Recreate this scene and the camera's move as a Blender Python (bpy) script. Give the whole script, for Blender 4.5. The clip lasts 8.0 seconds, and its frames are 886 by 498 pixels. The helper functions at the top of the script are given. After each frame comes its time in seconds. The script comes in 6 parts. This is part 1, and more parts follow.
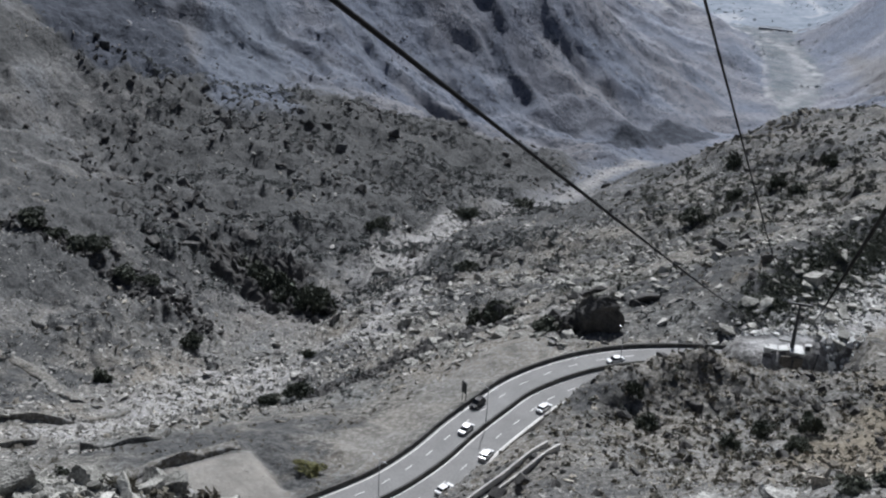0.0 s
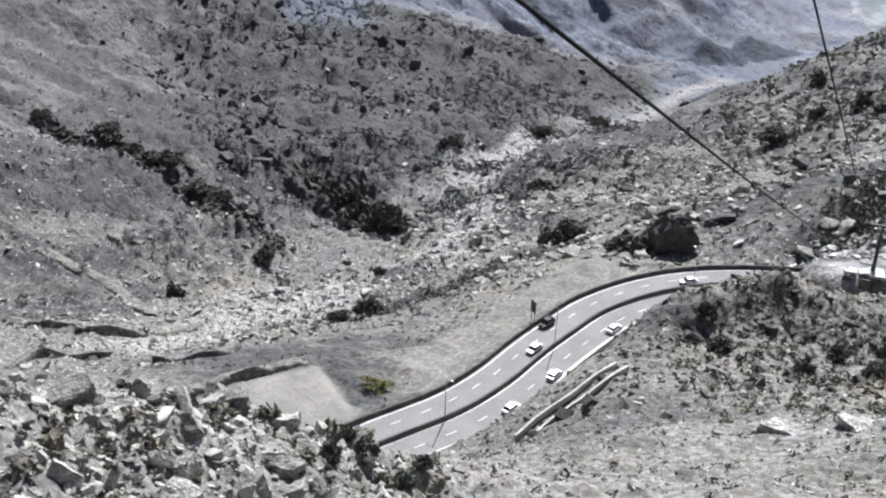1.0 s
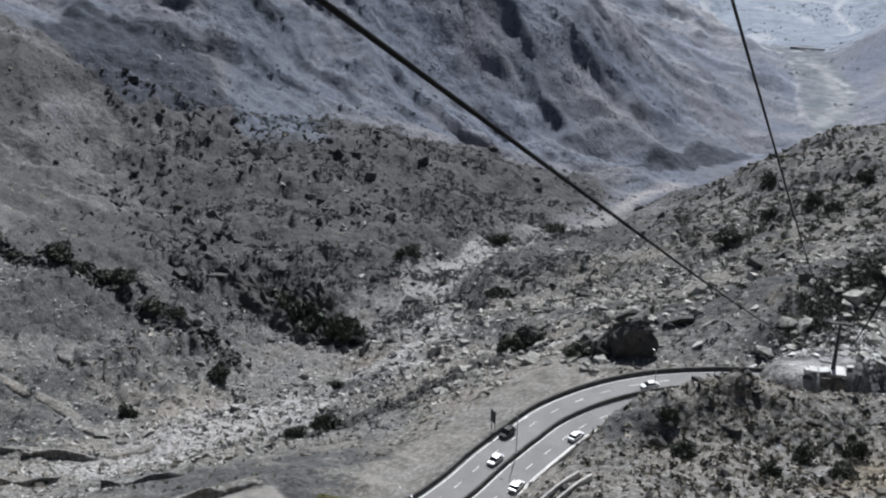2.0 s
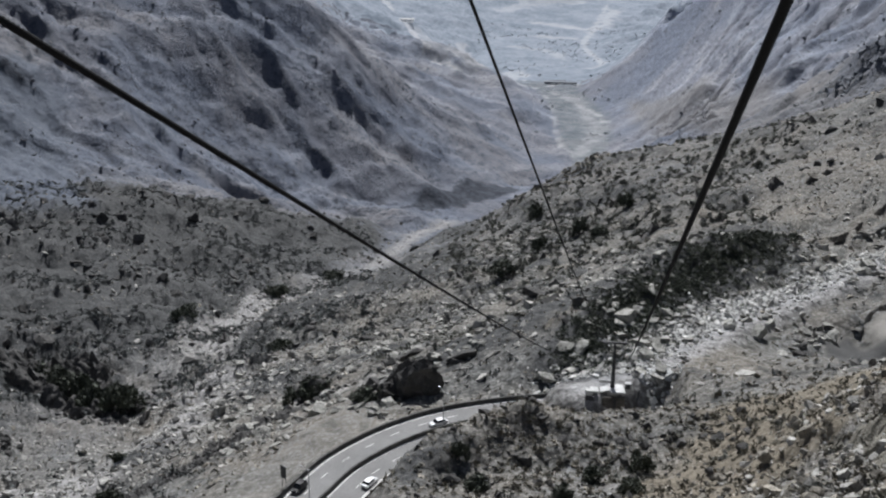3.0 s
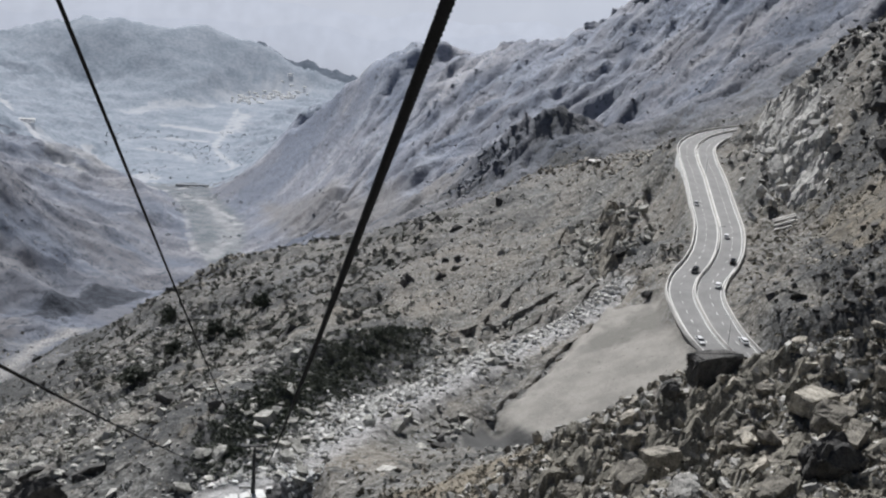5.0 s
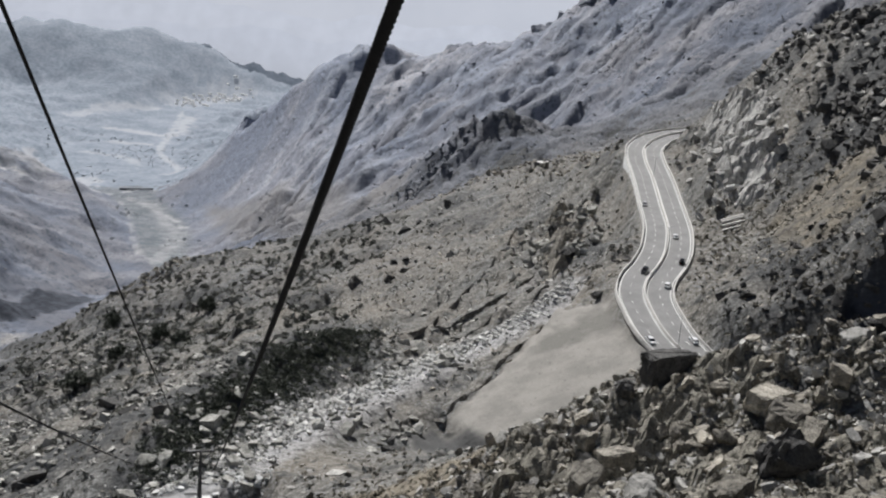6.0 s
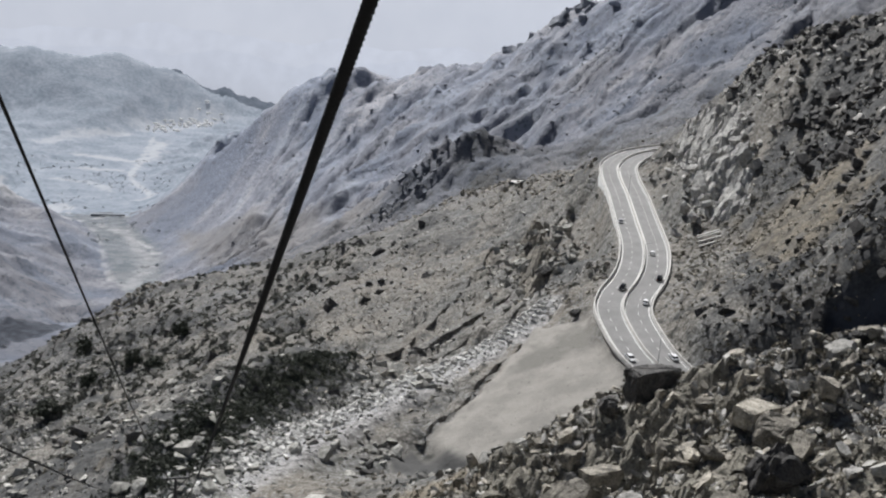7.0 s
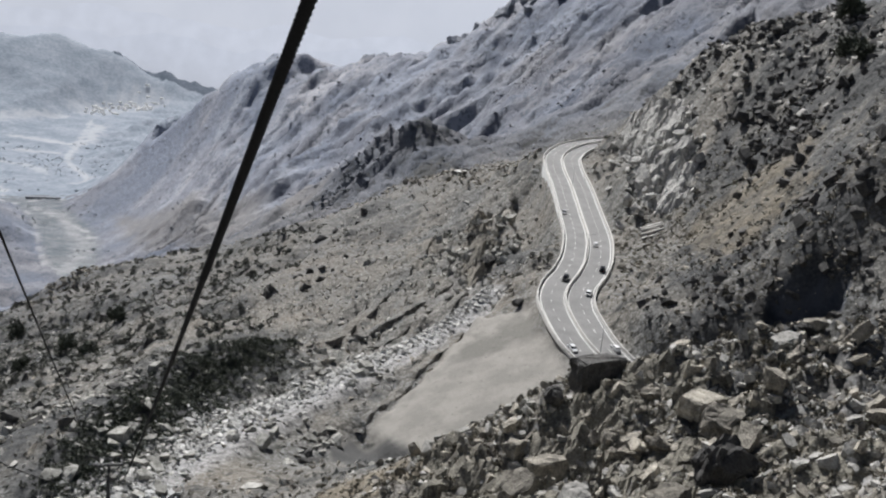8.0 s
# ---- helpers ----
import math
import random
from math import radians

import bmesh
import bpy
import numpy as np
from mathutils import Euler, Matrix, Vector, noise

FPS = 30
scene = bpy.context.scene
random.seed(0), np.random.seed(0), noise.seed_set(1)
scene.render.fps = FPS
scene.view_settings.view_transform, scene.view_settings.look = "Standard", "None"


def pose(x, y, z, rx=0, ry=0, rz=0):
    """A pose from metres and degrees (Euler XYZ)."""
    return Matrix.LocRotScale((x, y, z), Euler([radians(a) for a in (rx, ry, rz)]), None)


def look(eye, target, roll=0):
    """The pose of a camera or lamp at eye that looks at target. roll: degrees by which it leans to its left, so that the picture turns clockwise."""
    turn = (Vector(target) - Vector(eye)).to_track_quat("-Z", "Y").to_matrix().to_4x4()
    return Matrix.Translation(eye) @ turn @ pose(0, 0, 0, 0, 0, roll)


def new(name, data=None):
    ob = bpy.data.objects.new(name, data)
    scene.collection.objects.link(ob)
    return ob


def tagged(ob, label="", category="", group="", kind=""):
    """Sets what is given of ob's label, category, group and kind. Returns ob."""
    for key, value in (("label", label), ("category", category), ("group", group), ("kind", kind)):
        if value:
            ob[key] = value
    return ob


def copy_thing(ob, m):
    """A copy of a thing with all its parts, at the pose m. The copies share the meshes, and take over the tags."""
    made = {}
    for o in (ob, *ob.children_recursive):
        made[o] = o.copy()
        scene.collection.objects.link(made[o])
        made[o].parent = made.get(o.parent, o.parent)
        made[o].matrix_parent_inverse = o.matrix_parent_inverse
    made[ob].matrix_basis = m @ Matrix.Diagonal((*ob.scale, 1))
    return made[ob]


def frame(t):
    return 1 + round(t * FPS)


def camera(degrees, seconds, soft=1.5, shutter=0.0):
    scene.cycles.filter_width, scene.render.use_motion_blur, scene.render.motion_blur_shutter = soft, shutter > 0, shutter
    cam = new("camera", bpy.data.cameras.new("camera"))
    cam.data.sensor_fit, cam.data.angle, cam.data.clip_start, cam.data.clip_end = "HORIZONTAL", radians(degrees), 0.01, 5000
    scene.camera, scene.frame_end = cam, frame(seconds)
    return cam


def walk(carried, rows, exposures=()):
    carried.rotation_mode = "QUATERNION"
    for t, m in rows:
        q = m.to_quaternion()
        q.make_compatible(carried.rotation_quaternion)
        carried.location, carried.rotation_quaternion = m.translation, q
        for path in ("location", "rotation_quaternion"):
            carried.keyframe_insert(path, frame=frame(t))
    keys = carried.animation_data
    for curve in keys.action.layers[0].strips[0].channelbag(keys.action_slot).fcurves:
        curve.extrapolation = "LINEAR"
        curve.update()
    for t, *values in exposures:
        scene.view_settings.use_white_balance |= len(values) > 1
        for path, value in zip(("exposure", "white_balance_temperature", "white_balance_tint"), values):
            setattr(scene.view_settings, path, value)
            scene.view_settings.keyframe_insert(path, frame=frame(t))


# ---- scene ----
cam = camera(40.66, 8.0, soft=2.2)
PATH = [
    (0.0, pose(-1.07, -12.41, 146.39, 65.67, -3.01, 15.22)),
    (0.2, pose(-1.01, -11.70, 146.02, 62.33, -4.00, 16.63)),
    (0.3, pose(-0.98, -11.35, 145.84, 61.28, -3.87, 17.08)),
    (0.4, pose(-0.94, -10.99, 145.66, 59.44, -3.50, 17.69)),
    (0.5, pose(-0.91, -10.64, 145.48, 58.85, -3.63, 18.04)),
    (0.7, pose(-0.85, -9.93, 145.11, 59.85, -2.14, 18.39)),
    (1.0, pose(-0.76, -8.86, 144.56, 61.63, -1.91, 18.68)),
    (1.2, pose(-0.70, -8.16, 144.20, 62.45, -1.13, 18.32)),
    (2.3, pose(-0.37, -4.26, 142.19, 68.25, -1.03, 14.03)),
    (2.5, pose(-0.30, -3.55, 141.83, 68.55, -0.89, 11.30)),
    (2.9, pose(-0.18, -2.13, 141.10, 68.97, -0.40, 5.87)),
    (3.0, pose(-0.15, -1.77, 140.91, 69.44, -0.59, 4.65)),
    (3.5, pose(0.00, 0.00, 140.00, 69.05, -1.87, 0.73)),
    (3.9, pose(0.12, 1.42, 139.27, 71.02, -3.15, -3.89)),
    (4.0, pose(0.15, 1.77, 139.09, 72.89, -2.64, -4.93)),
    (4.5, pose(0.30, 3.55, 138.17, 74.63, -3.52, -8.75)),
    (5.0, pose(0.46, 5.32, 137.26, 75.11, -4.43, -12.32)),
    (5.2, pose(0.52, 6.03, 136.90, 75.61, -4.13, -13.17)),
    (6.3, pose(0.85, 9.93, 134.89, 75.05, -5.09, -15.04)),
    (6.5, pose(0.91, 10.64, 134.52, 74.27, -4.96, -14.99)),
    (7.0, pose(1.07, 12.41, 133.61, 76.66, -4.35, -16.25)),
    (7.5, pose(1.22, 14.18, 132.70, 75.83, -5.62, -18.13)),
    (8.0, pose(1.37, 15.96, 131.78, 76.43, -5.98, -18.80)),
]
LIGHTS = [(0.0, 0.25, 5900, 10), (0.4, 0.98, 6150, 10), (1.2, 0.98, 5950, 10), (2.3, 0.23, 5950, 10), (3.7, 0.26, 6150, 10), (4.2, 0.37, 6100, 10), (6.4, 0.31, 6300, 10), (7.0, 0.40, 6250, 10), (8.0, 0.42, 6250, 10)]
walk(cam, PATH, LIGHTS)

# ---- world and sun ----
SUN_AZ, SUN_EL = radians(-4), radians(46)
world = bpy.data.worlds.new("sky")
scene.world = world
world.use_nodes = True
wn = world.node_tree.nodes
sky = wn.new("ShaderNodeTexSky")
sky.sky_type = "NISHITA"
sky.sun_disc = False
sky.sun_elevation, sky.sun_rotation = SUN_EL, SUN_AZ
sky.air_density, sky.dust_density = 1.0, 3.0
wn["Background"].inputs["Strength"].default_value = 0.033
world.node_tree.links.new(sky.outputs["Color"], wn["Background"].inputs["Color"])
sun = new("sun", bpy.data.lights.new("sun", "SUN"))
sun.data.energy, sun.data.angle, sun.data.color = 4.9, radians(0.5), (1.0, 0.975, 0.94)
SUN_TO = Vector((math.sin(SUN_AZ) * math.cos(SUN_EL), math.cos(SUN_AZ) * math.cos(SUN_EL), math.sin(SUN_EL)))
sun.matrix_world = look(SUN_TO * 300 + Vector((0, 200, 0)), (0, 200, 0))


# ---- materials ----
def material(name, dark, light, size=1.0, rough=0.9, bump=0.3, fine=8.0, metal=0.0, spread=0.0, glow=0.0, veil=None):
    """Two colours mixed by coarse and fine noise in world metres, with relief. spread: how much each piece differs."""
    m = bpy.data.materials.new(name)
    m.use_nodes = True
    n, l = m.node_tree.nodes, m.node_tree.links
    bsdf = n["Principled BSDF"]
    geo = n.new("ShaderNodeNewGeometry")
    a, b = n.new("ShaderNodeTexNoise"), n.new("ShaderNodeTexNoise")
    for tex, s, d in ((a, 1.0 / size, 4), (b, fine / size, 3)):
        tex.inputs["Scale"].default_value, tex.inputs["Detail"].default_value = s, d
        l.new(geo.outputs["Position"], tex.inputs["Vector"])
    add = n.new("ShaderNodeMath")
    add.operation = "ADD"
    l.new(a.outputs["Fac"], add.inputs[0])
    l.new(b.outputs["Fac"], add.inputs[1])
    ramp = n.new("ShaderNodeMapRange")
    ramp.inputs["From Min"].default_value, ramp.inputs["From Max"].default_value = 0.75, 1.25
    l.new(add.outputs[0], ramp.inputs["Value"])
    mix = n.new("ShaderNodeMix")
    mix.data_type = "RGBA"
    mix.inputs[6].default_value, mix.inputs[7].default_value = (*dark, 1), (*light, 1)
    l.new(ramp.outputs["Result"], mix.inputs[0])
    out = mix.outputs[2]
    if spread:
        hsv = n.new("ShaderNodeHueSaturation")
        var = n.new("ShaderNodeMapRange")
        var.inputs["To Min"].default_value, var.inputs["To Max"].default_value = 1 - spread, 1 + spread
        l.new(geo.outputs["Random Per Island"], var.inputs["Value"])
        l.new(var.outputs["Result"], hsv.inputs["Value"])
        l.new(out, hsv.inputs["Color"])
        out = hsv.outputs["Color"]
    if veil:
        where = n.new("ShaderNodeAttribute")
        where.attribute_name = veil[0]
        over = n.new("ShaderNodeMix")
        over.data_type = "RGBA"
        over.inputs[7].default_value = (*veil[1], 1)
        l.new(where.outputs["Fac"], over.inputs[0])
        l.new(out, over.inputs[6])
        out = over.outputs[2]
    l.new(out, bsdf.inputs["Base Color"])
    bsdf.inputs["Roughness"].default_value, bsdf.inputs["Metallic"].default_value = rough, metal
    bsdf.inputs["Specular IOR Level"].default_value = 0.3
    if bump:
        bp = n.new("ShaderNodeBump")
        bp.inputs["Strength"].default_value, bp.inputs["Distance"].default_value = bump, size * 0.2
        l.new(b.outputs["Fac"], bp.inputs["Height"])
        l.new(bp.outputs["Normal"], bsdf.inputs["Normal"])
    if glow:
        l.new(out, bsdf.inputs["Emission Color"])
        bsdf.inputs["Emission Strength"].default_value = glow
    return m


def ground_material():
    """Dry gravelly soil; the mesh carries where pale stones, scrub, graded fill, bare far rock and painted haze and
    shade lie.
    """
    m = bpy.data.materials.new("dry_mountain_ground")
    m.use_nodes = True
    n, l = m.node_tree.nodes, m.node_tree.links
    bsdf = n["Principled BSDF"]
    geo = n.new("ShaderNodeNewGeometry")

    def noise_at(scale, detail=4, rough=0.6):
        t = n.new("ShaderNodeTexNoise")
        t.inputs["Scale"].default_value, t.inputs["Detail"].default_value, t.inputs["Roughness"].default_value = scale, detail, rough
        l.new(geo.outputs["Position"], t.inputs["Vector"])
        return t.outputs["Fac"]

    def ranged(src, lo, hi):
        r = n.new("ShaderNodeMapRange")
        r.inputs["From Min"].default_value, r.inputs["From Max"].default_value = lo, hi
        l.new(src, r.inputs["Value"])
        return r.outputs["Result"]

    def mixed(fac, c1, c2):
        x = n.new("ShaderNodeMix")
        x.data_type = "RGBA"
        l.new(fac, x.inputs[0])
        for k, c in ((6, c1), (7, c2)):
            if isinstance(c, tuple):
                x.inputs[k].default_value = (*c, 1)
            else:
                l.new(c, x.inputs[k])
        return x.outputs[2]

    def mask(name, amount=0.0, grain=None):
        t = n.new("ShaderNodeAttribute")
        t.attribute_name = name
        if grain is None:
            return t.outputs["Fac"]
        a = n.new("ShaderNodeMath")
        a.operation = "MULTIPLY_ADD"
        l.new(grain, a.inputs[0])
        a.inputs[1].default_value = amount
        l.new(t.outputs["Fac"], a.inputs[2])
        return ranged(a.outputs[0], 0.5 + amount * 0.5 - 0.18, 0.5 + amount * 0.5 + 0.18)

    broad, mid, grit, fine = noise_at(0.02), noise_at(0.16), noise_at(0.9, 5, 0.7), noise_at(3.0, 3)
    soil = mixed(ranged(broad, 0.35, 0.65), (0.088, 0.087, 0.081), (0.142, 0.126, 0.104))
    soil = mixed(ranged(grit, 0.47, 0.60), soil, mixed(ranged(noise_at(0.05), 0.42, 0.58), (0.228, 0.230, 0.226), (0.262, 0.248, 0.224)))
    soil = mixed(ranged(mid, 0.56, 0.66), soil, (0.06, 0.06, 0.052))
    rib = n.new("ShaderNodeCombineXYZ")
    for k, name in enumerate(("rib_across", "rib_along")):
        t = n.new("ShaderNodeAttribute")
        t.attribute_name = name
        l.new(t.outputs["Fac"], rib.inputs[k])
    streak = n.new("ShaderNodeTexNoise")
    streak.inputs["Scale"].default_value, streak.inputs["Detail"].default_value, streak.inputs["Roughness"].default_value = 0.011, 8, 0.58
    l.new(rib.outputs[0], streak.inputs["Vector"])
    # haze painted into the far rock: paler and bluer the farther it lies
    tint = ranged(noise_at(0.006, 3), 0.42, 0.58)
    haze = mask("haze_tint")
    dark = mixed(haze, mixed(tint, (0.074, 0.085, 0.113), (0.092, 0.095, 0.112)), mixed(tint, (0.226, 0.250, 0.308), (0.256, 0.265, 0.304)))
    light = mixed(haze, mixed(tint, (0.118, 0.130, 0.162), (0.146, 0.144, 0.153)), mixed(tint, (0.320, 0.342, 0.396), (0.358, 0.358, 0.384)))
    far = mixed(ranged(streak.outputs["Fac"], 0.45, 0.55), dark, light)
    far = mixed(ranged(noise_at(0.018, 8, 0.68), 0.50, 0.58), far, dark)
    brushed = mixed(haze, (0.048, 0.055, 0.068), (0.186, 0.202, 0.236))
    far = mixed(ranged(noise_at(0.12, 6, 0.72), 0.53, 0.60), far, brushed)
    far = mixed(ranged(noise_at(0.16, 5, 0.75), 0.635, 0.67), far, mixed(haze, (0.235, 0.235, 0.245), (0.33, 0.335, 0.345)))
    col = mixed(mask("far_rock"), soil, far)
    stones = mixed(ranged(grit, 0.4, 0.6), (0.16, 0.155, 0.15), (0.36, 0.35, 0.34))
    col = mixed(mask("pale_stones", 0.7, mid), col, stones)
    brush = mixed(ranged(grit, 0.4, 0.6), (0.038, 0.039, 0.040), (0.091, 0.091, 0.089))
    col = mixed(mask("scrub", 1.0, mid), col, brush)
    fill = mixed(ranged(noise_at(0.09, 6, 0.65), 0.40, 0.60), (0.208, 0.197, 0.180), (0.276, 0.261, 0.237))
    fill = mixed(ranged(noise_at(0.028, 5, 0.6), 0.54, 0.62), fill, (0.165, 0.158, 0.143))
    fill = mixed(ranged(noise_at(0.7, 4, 0.7), 0.63, 0.68), fill, (0.11, 0.105, 0.096))
    col = mixed(mask("graded"), col, fill)
    col = mixed(mask("dry_grass", 0.8, mid), col, mixed(ranged(grit, 0.4, 0.6), (0.118, 0.102, 0.078), (0.205, 0.180, 0.140)))
    # darker patch at the low edge of the eastern lot
    col = mixed(mask("dark_patch"), col, (0.075, 0.074, 0.072))
    col = mixed(mask("bench"), col, mixed(ranged(noise_at(0.06, 6, 0.7), 0.42, 0.6), (0.170, 0.166, 0.168), (0.225, 0.214, 0.208)))
    col = mixed(mask("vale_floor"), col, mixed(ranged(noise_at(0.045, 6, 0.75), 0.44, 0.56), (0.108, 0.124, 0.134), (0.185, 0.195, 0.205)))
    washed = mixed(ranged(noise_at(0.05, 5, 0.7), 0.42, 0.6), (0.32, 0.32, 0.325), (0.50, 0.495, 0.49))
    col = mixed(mask("washed"), col, washed)
    scree = mixed(ranged(noise_at(0.09, 6, 0.7), 0.42, 0.6), (0.092, 0.104, 0.130), (0.128, 0.140, 0.166))
    col = mixed(mask("scree"), col, scree)
    # near-black crag colour: painted shade of cliff faces, gully foot and cave
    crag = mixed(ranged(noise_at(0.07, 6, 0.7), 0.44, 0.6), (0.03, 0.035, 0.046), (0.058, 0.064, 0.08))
    col = mixed(mask("cliff_shade"), col, crag)
    l.new(col, bsdf.inputs["Base Color"])
    bsdf.inputs["Roughness"].default_value = 0.95
    bsdf.inputs["Specular IOR Level"].default_value = 0.2
    bp = n.new("ShaderNodeBump")
    bp.inputs["Strength"].default_value, bp.inputs["Distance"].default_value = 0.7, 0.9
    l.new(grit, bp.inputs["Height"])
    ledge = n.new("ShaderNodeTexVoronoi")
    ledge.inputs["Scale"].default_value = 0.22
    skew = n.new("ShaderNodeVectorMath")
    skew.operation = "MULTIPLY_ADD"
    rough_turn = n.new("ShaderNodeTexNoise")
    rough_turn.inputs["Scale"].default_value, rough_turn.inputs["Detail"].default_value = 0.12, 4
    l.new(geo.outputs["Position"], rough_turn.inputs["Vector"])
    l.new(rough_turn.outputs["Color"], skew.inputs[0])
    skew.inputs[1].default_value = (9, 9, 9)
    l.new(geo.outputs["Position"], skew.inputs[2])
    l.new(skew.outputs[0], ledge.inputs["Vector"])
    step = n.new("ShaderNodeBump")
    step.inputs["Strength"].default_value, step.inputs["Distance"].default_value = 0.6, 2.2
    step.invert = True
    l.new(ledge.outputs["Distance"], step.inputs["Height"])
    l.new(bp.outputs["Normal"], step.inputs["Normal"])
    near_share = n.new("ShaderNodeMapRange")
    near_share.inputs["To Min"].default_value, near_share.inputs["To Max"].default_value = 0.45, 0.3
    l.new(mask("far_rock"), near_share.inputs["Value"])
    l.new(near_share.outputs["Result"], step.inputs["Strength"])
    l.new(near_share.outputs["Result"], bp.inputs["Strength"])
    facet = n.new("ShaderNodeBump")
    facet.inputs["Distance"].default_value = 8.0
    amount = n.new("ShaderNodeMath")
    amount.operation = "MULTIPLY"
    l.new(mask("far_rock"), amount.inputs[0])
    amount.inputs[1].default_value = 0.55
    l.new(amount.outputs[0], facet.inputs["Strength"])
    l.new(noise_at(0.08, 8, 0.70), facet.inputs["Height"])
    l.new(step.outputs["Normal"], facet.inputs["Normal"])
    even = n.new("ShaderNodeMix")
    even.data_type = "VECTOR"
    l.new(mask("graded"), even.inputs[0])
    l.new(facet.outputs["Normal"], even.inputs[4])
    l.new(bp.outputs["Normal"], even.inputs[5])
    l.new(even.outputs[1], bsdf.inputs["Normal"])
    return m


GROUND = ground_material()
ROCK = material("grey_granite", (0.10, 0.092, 0.078), (0.39, 0.358, 0.30), 1.6, 0.9, 0.6, 7, spread=0.5)
PALE_ROCK = material("pale_granite", (0.22, 0.213, 0.197), (0.47, 0.455, 0.42), 1.6, 0.9, 0.6, 7, spread=0.28)
RUBBLE = material("pale_rubble", (0.34, 0.335, 0.32), (0.60, 0.59, 0.56), 1.6, 0.9, 0.4, 7, spread=0.3)
# grey-green leaves, lightened so that their colour carries the slopes' haze
GREY_LEAF = material("grey_green_leaves", (0.10, 0.103, 0.088), (0.19, 0.188, 0.162), 0.8, 0.85, 0.0, 5, spread=0.4)
EARTH = material("shaded_earth_bank", (0.055, 0.052, 0.046), (0.17, 0.155, 0.135), 2.0, 0.95, 0.5, 6)
DARK_ROCK = material("dark_weathered_rock", (0.034, 0.033, 0.032), (0.105, 0.10, 0.094), 2.0, 0.92, 0.6, 6, spread=0.3)
LICHEN_ROCK = material("lichened_pale_granite", (0.13, 0.127, 0.112), (0.42, 0.41, 0.375), 1.6, 0.92, 0.7, 6, spread=0.45)
HILL_ROCK = material("brown_grey_bedrock", (0.085, 0.08, 0.066), (0.26, 0.242, 0.20), 1.6, 0.92, 0.8, 5)
WHITE_CRAG = material("pale_crag_face", (0.20, 0.195, 0.185), (0.56, 0.545, 0.51), 2.2, 0.92, 0.8, 6)
CRAG_ROCK = material("mottled_pale_crag", (0.12, 0.118, 0.11), (0.46, 0.45, 0.42), 3.0, 0.92, 0.8, 6, spread=0.45)
# Far rocks and trees: haze is put into these pale, bluish colours.
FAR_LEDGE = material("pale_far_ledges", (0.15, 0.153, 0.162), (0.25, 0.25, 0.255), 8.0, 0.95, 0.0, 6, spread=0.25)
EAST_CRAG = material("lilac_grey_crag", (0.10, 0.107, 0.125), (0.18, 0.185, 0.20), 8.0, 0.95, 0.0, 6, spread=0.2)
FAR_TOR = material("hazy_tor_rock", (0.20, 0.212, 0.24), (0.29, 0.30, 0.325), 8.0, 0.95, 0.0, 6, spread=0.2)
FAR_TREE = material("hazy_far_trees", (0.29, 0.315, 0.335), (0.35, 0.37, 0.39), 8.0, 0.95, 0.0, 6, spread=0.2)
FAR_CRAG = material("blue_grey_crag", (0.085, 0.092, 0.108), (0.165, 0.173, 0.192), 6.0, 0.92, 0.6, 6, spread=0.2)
LEAF = material("dusty_dark_leaves", (0.034, 0.040, 0.030), (0.088, 0.096, 0.070), 0.8, 0.8, 0.0, 5, spread=0.4)
# leaf colour raised towards the ground's to imitate haze
TEAL_LEAF = material("hazed_dusty_blue_green_leaves", (0.088, 0.094, 0.092), (0.158, 0.163, 0.156), 0.8, 0.85, 0.0, 5, spread=0.35)
OLIVE_LEAF = material("yellow_green_leaves", (0.10, 0.10, 0.035), (0.20, 0.19, 0.08), 0.8, 0.85, 0.0, 5, spread=0.3)
DRY_LEAF = material("dry_grey_twigs", (0.08, 0.075, 0.06), (0.19, 0.17, 0.13), 0.8, 0.9, 0.0, 5, spread=0.4)
ASPHALT = material("worn_asphalt", (0.165, 0.162, 0.158), (0.225, 0.221, 0.215), 6.0, 0.85, 0.05, 12)
LINE = material("road_paint", (0.55, 0.55, 0.52), (0.75, 0.74, 0.70), 1.0, 0.7, 0.0, 6)
CONCRETE = material("weathered_concrete", (0.38, 0.37, 0.35), (0.58, 0.56, 0.53), 2.0, 0.85, 0.15, 8)
# near-black concrete of the western barriers and the drain floor
DARK_CONCRETE = material("dark_concrete", (0.045, 0.044, 0.042), (0.11, 0.107, 0.10), 2.0, 0.88, 0.15, 8)
STEEL = material("galvanised_steel", (0.25, 0.26, 0.27), (0.40, 0.41, 0.42), 0.5, 0.5, 0.0, 6, metal=0.7)
DARK_STEEL = material("dark_painted_steel", (0.03, 0.032, 0.035), (0.07, 0.07, 0.075), 0.5, 0.6, 0.0, 6)
ROPE = material("greased_steel_rope", (0.002, 0.002, 0.003), (0.006, 0.006, 0.007), 0.05, 1.0, 0.2, 4)
WHITE_WALL = material("white_plaster", (0.45, 0.45, 0.44), (0.62, 0.62, 0.60), 1.5, 0.8, 0.05, 6)
# Far slopes, ranges and plain: haze is painted in as pale colour and glow.
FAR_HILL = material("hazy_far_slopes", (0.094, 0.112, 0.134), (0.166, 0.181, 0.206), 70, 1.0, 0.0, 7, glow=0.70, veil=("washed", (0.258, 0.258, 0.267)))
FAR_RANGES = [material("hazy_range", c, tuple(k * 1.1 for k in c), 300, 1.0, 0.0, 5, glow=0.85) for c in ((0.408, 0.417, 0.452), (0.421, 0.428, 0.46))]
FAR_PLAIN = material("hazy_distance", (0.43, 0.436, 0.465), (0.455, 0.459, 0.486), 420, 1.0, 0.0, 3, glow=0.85)


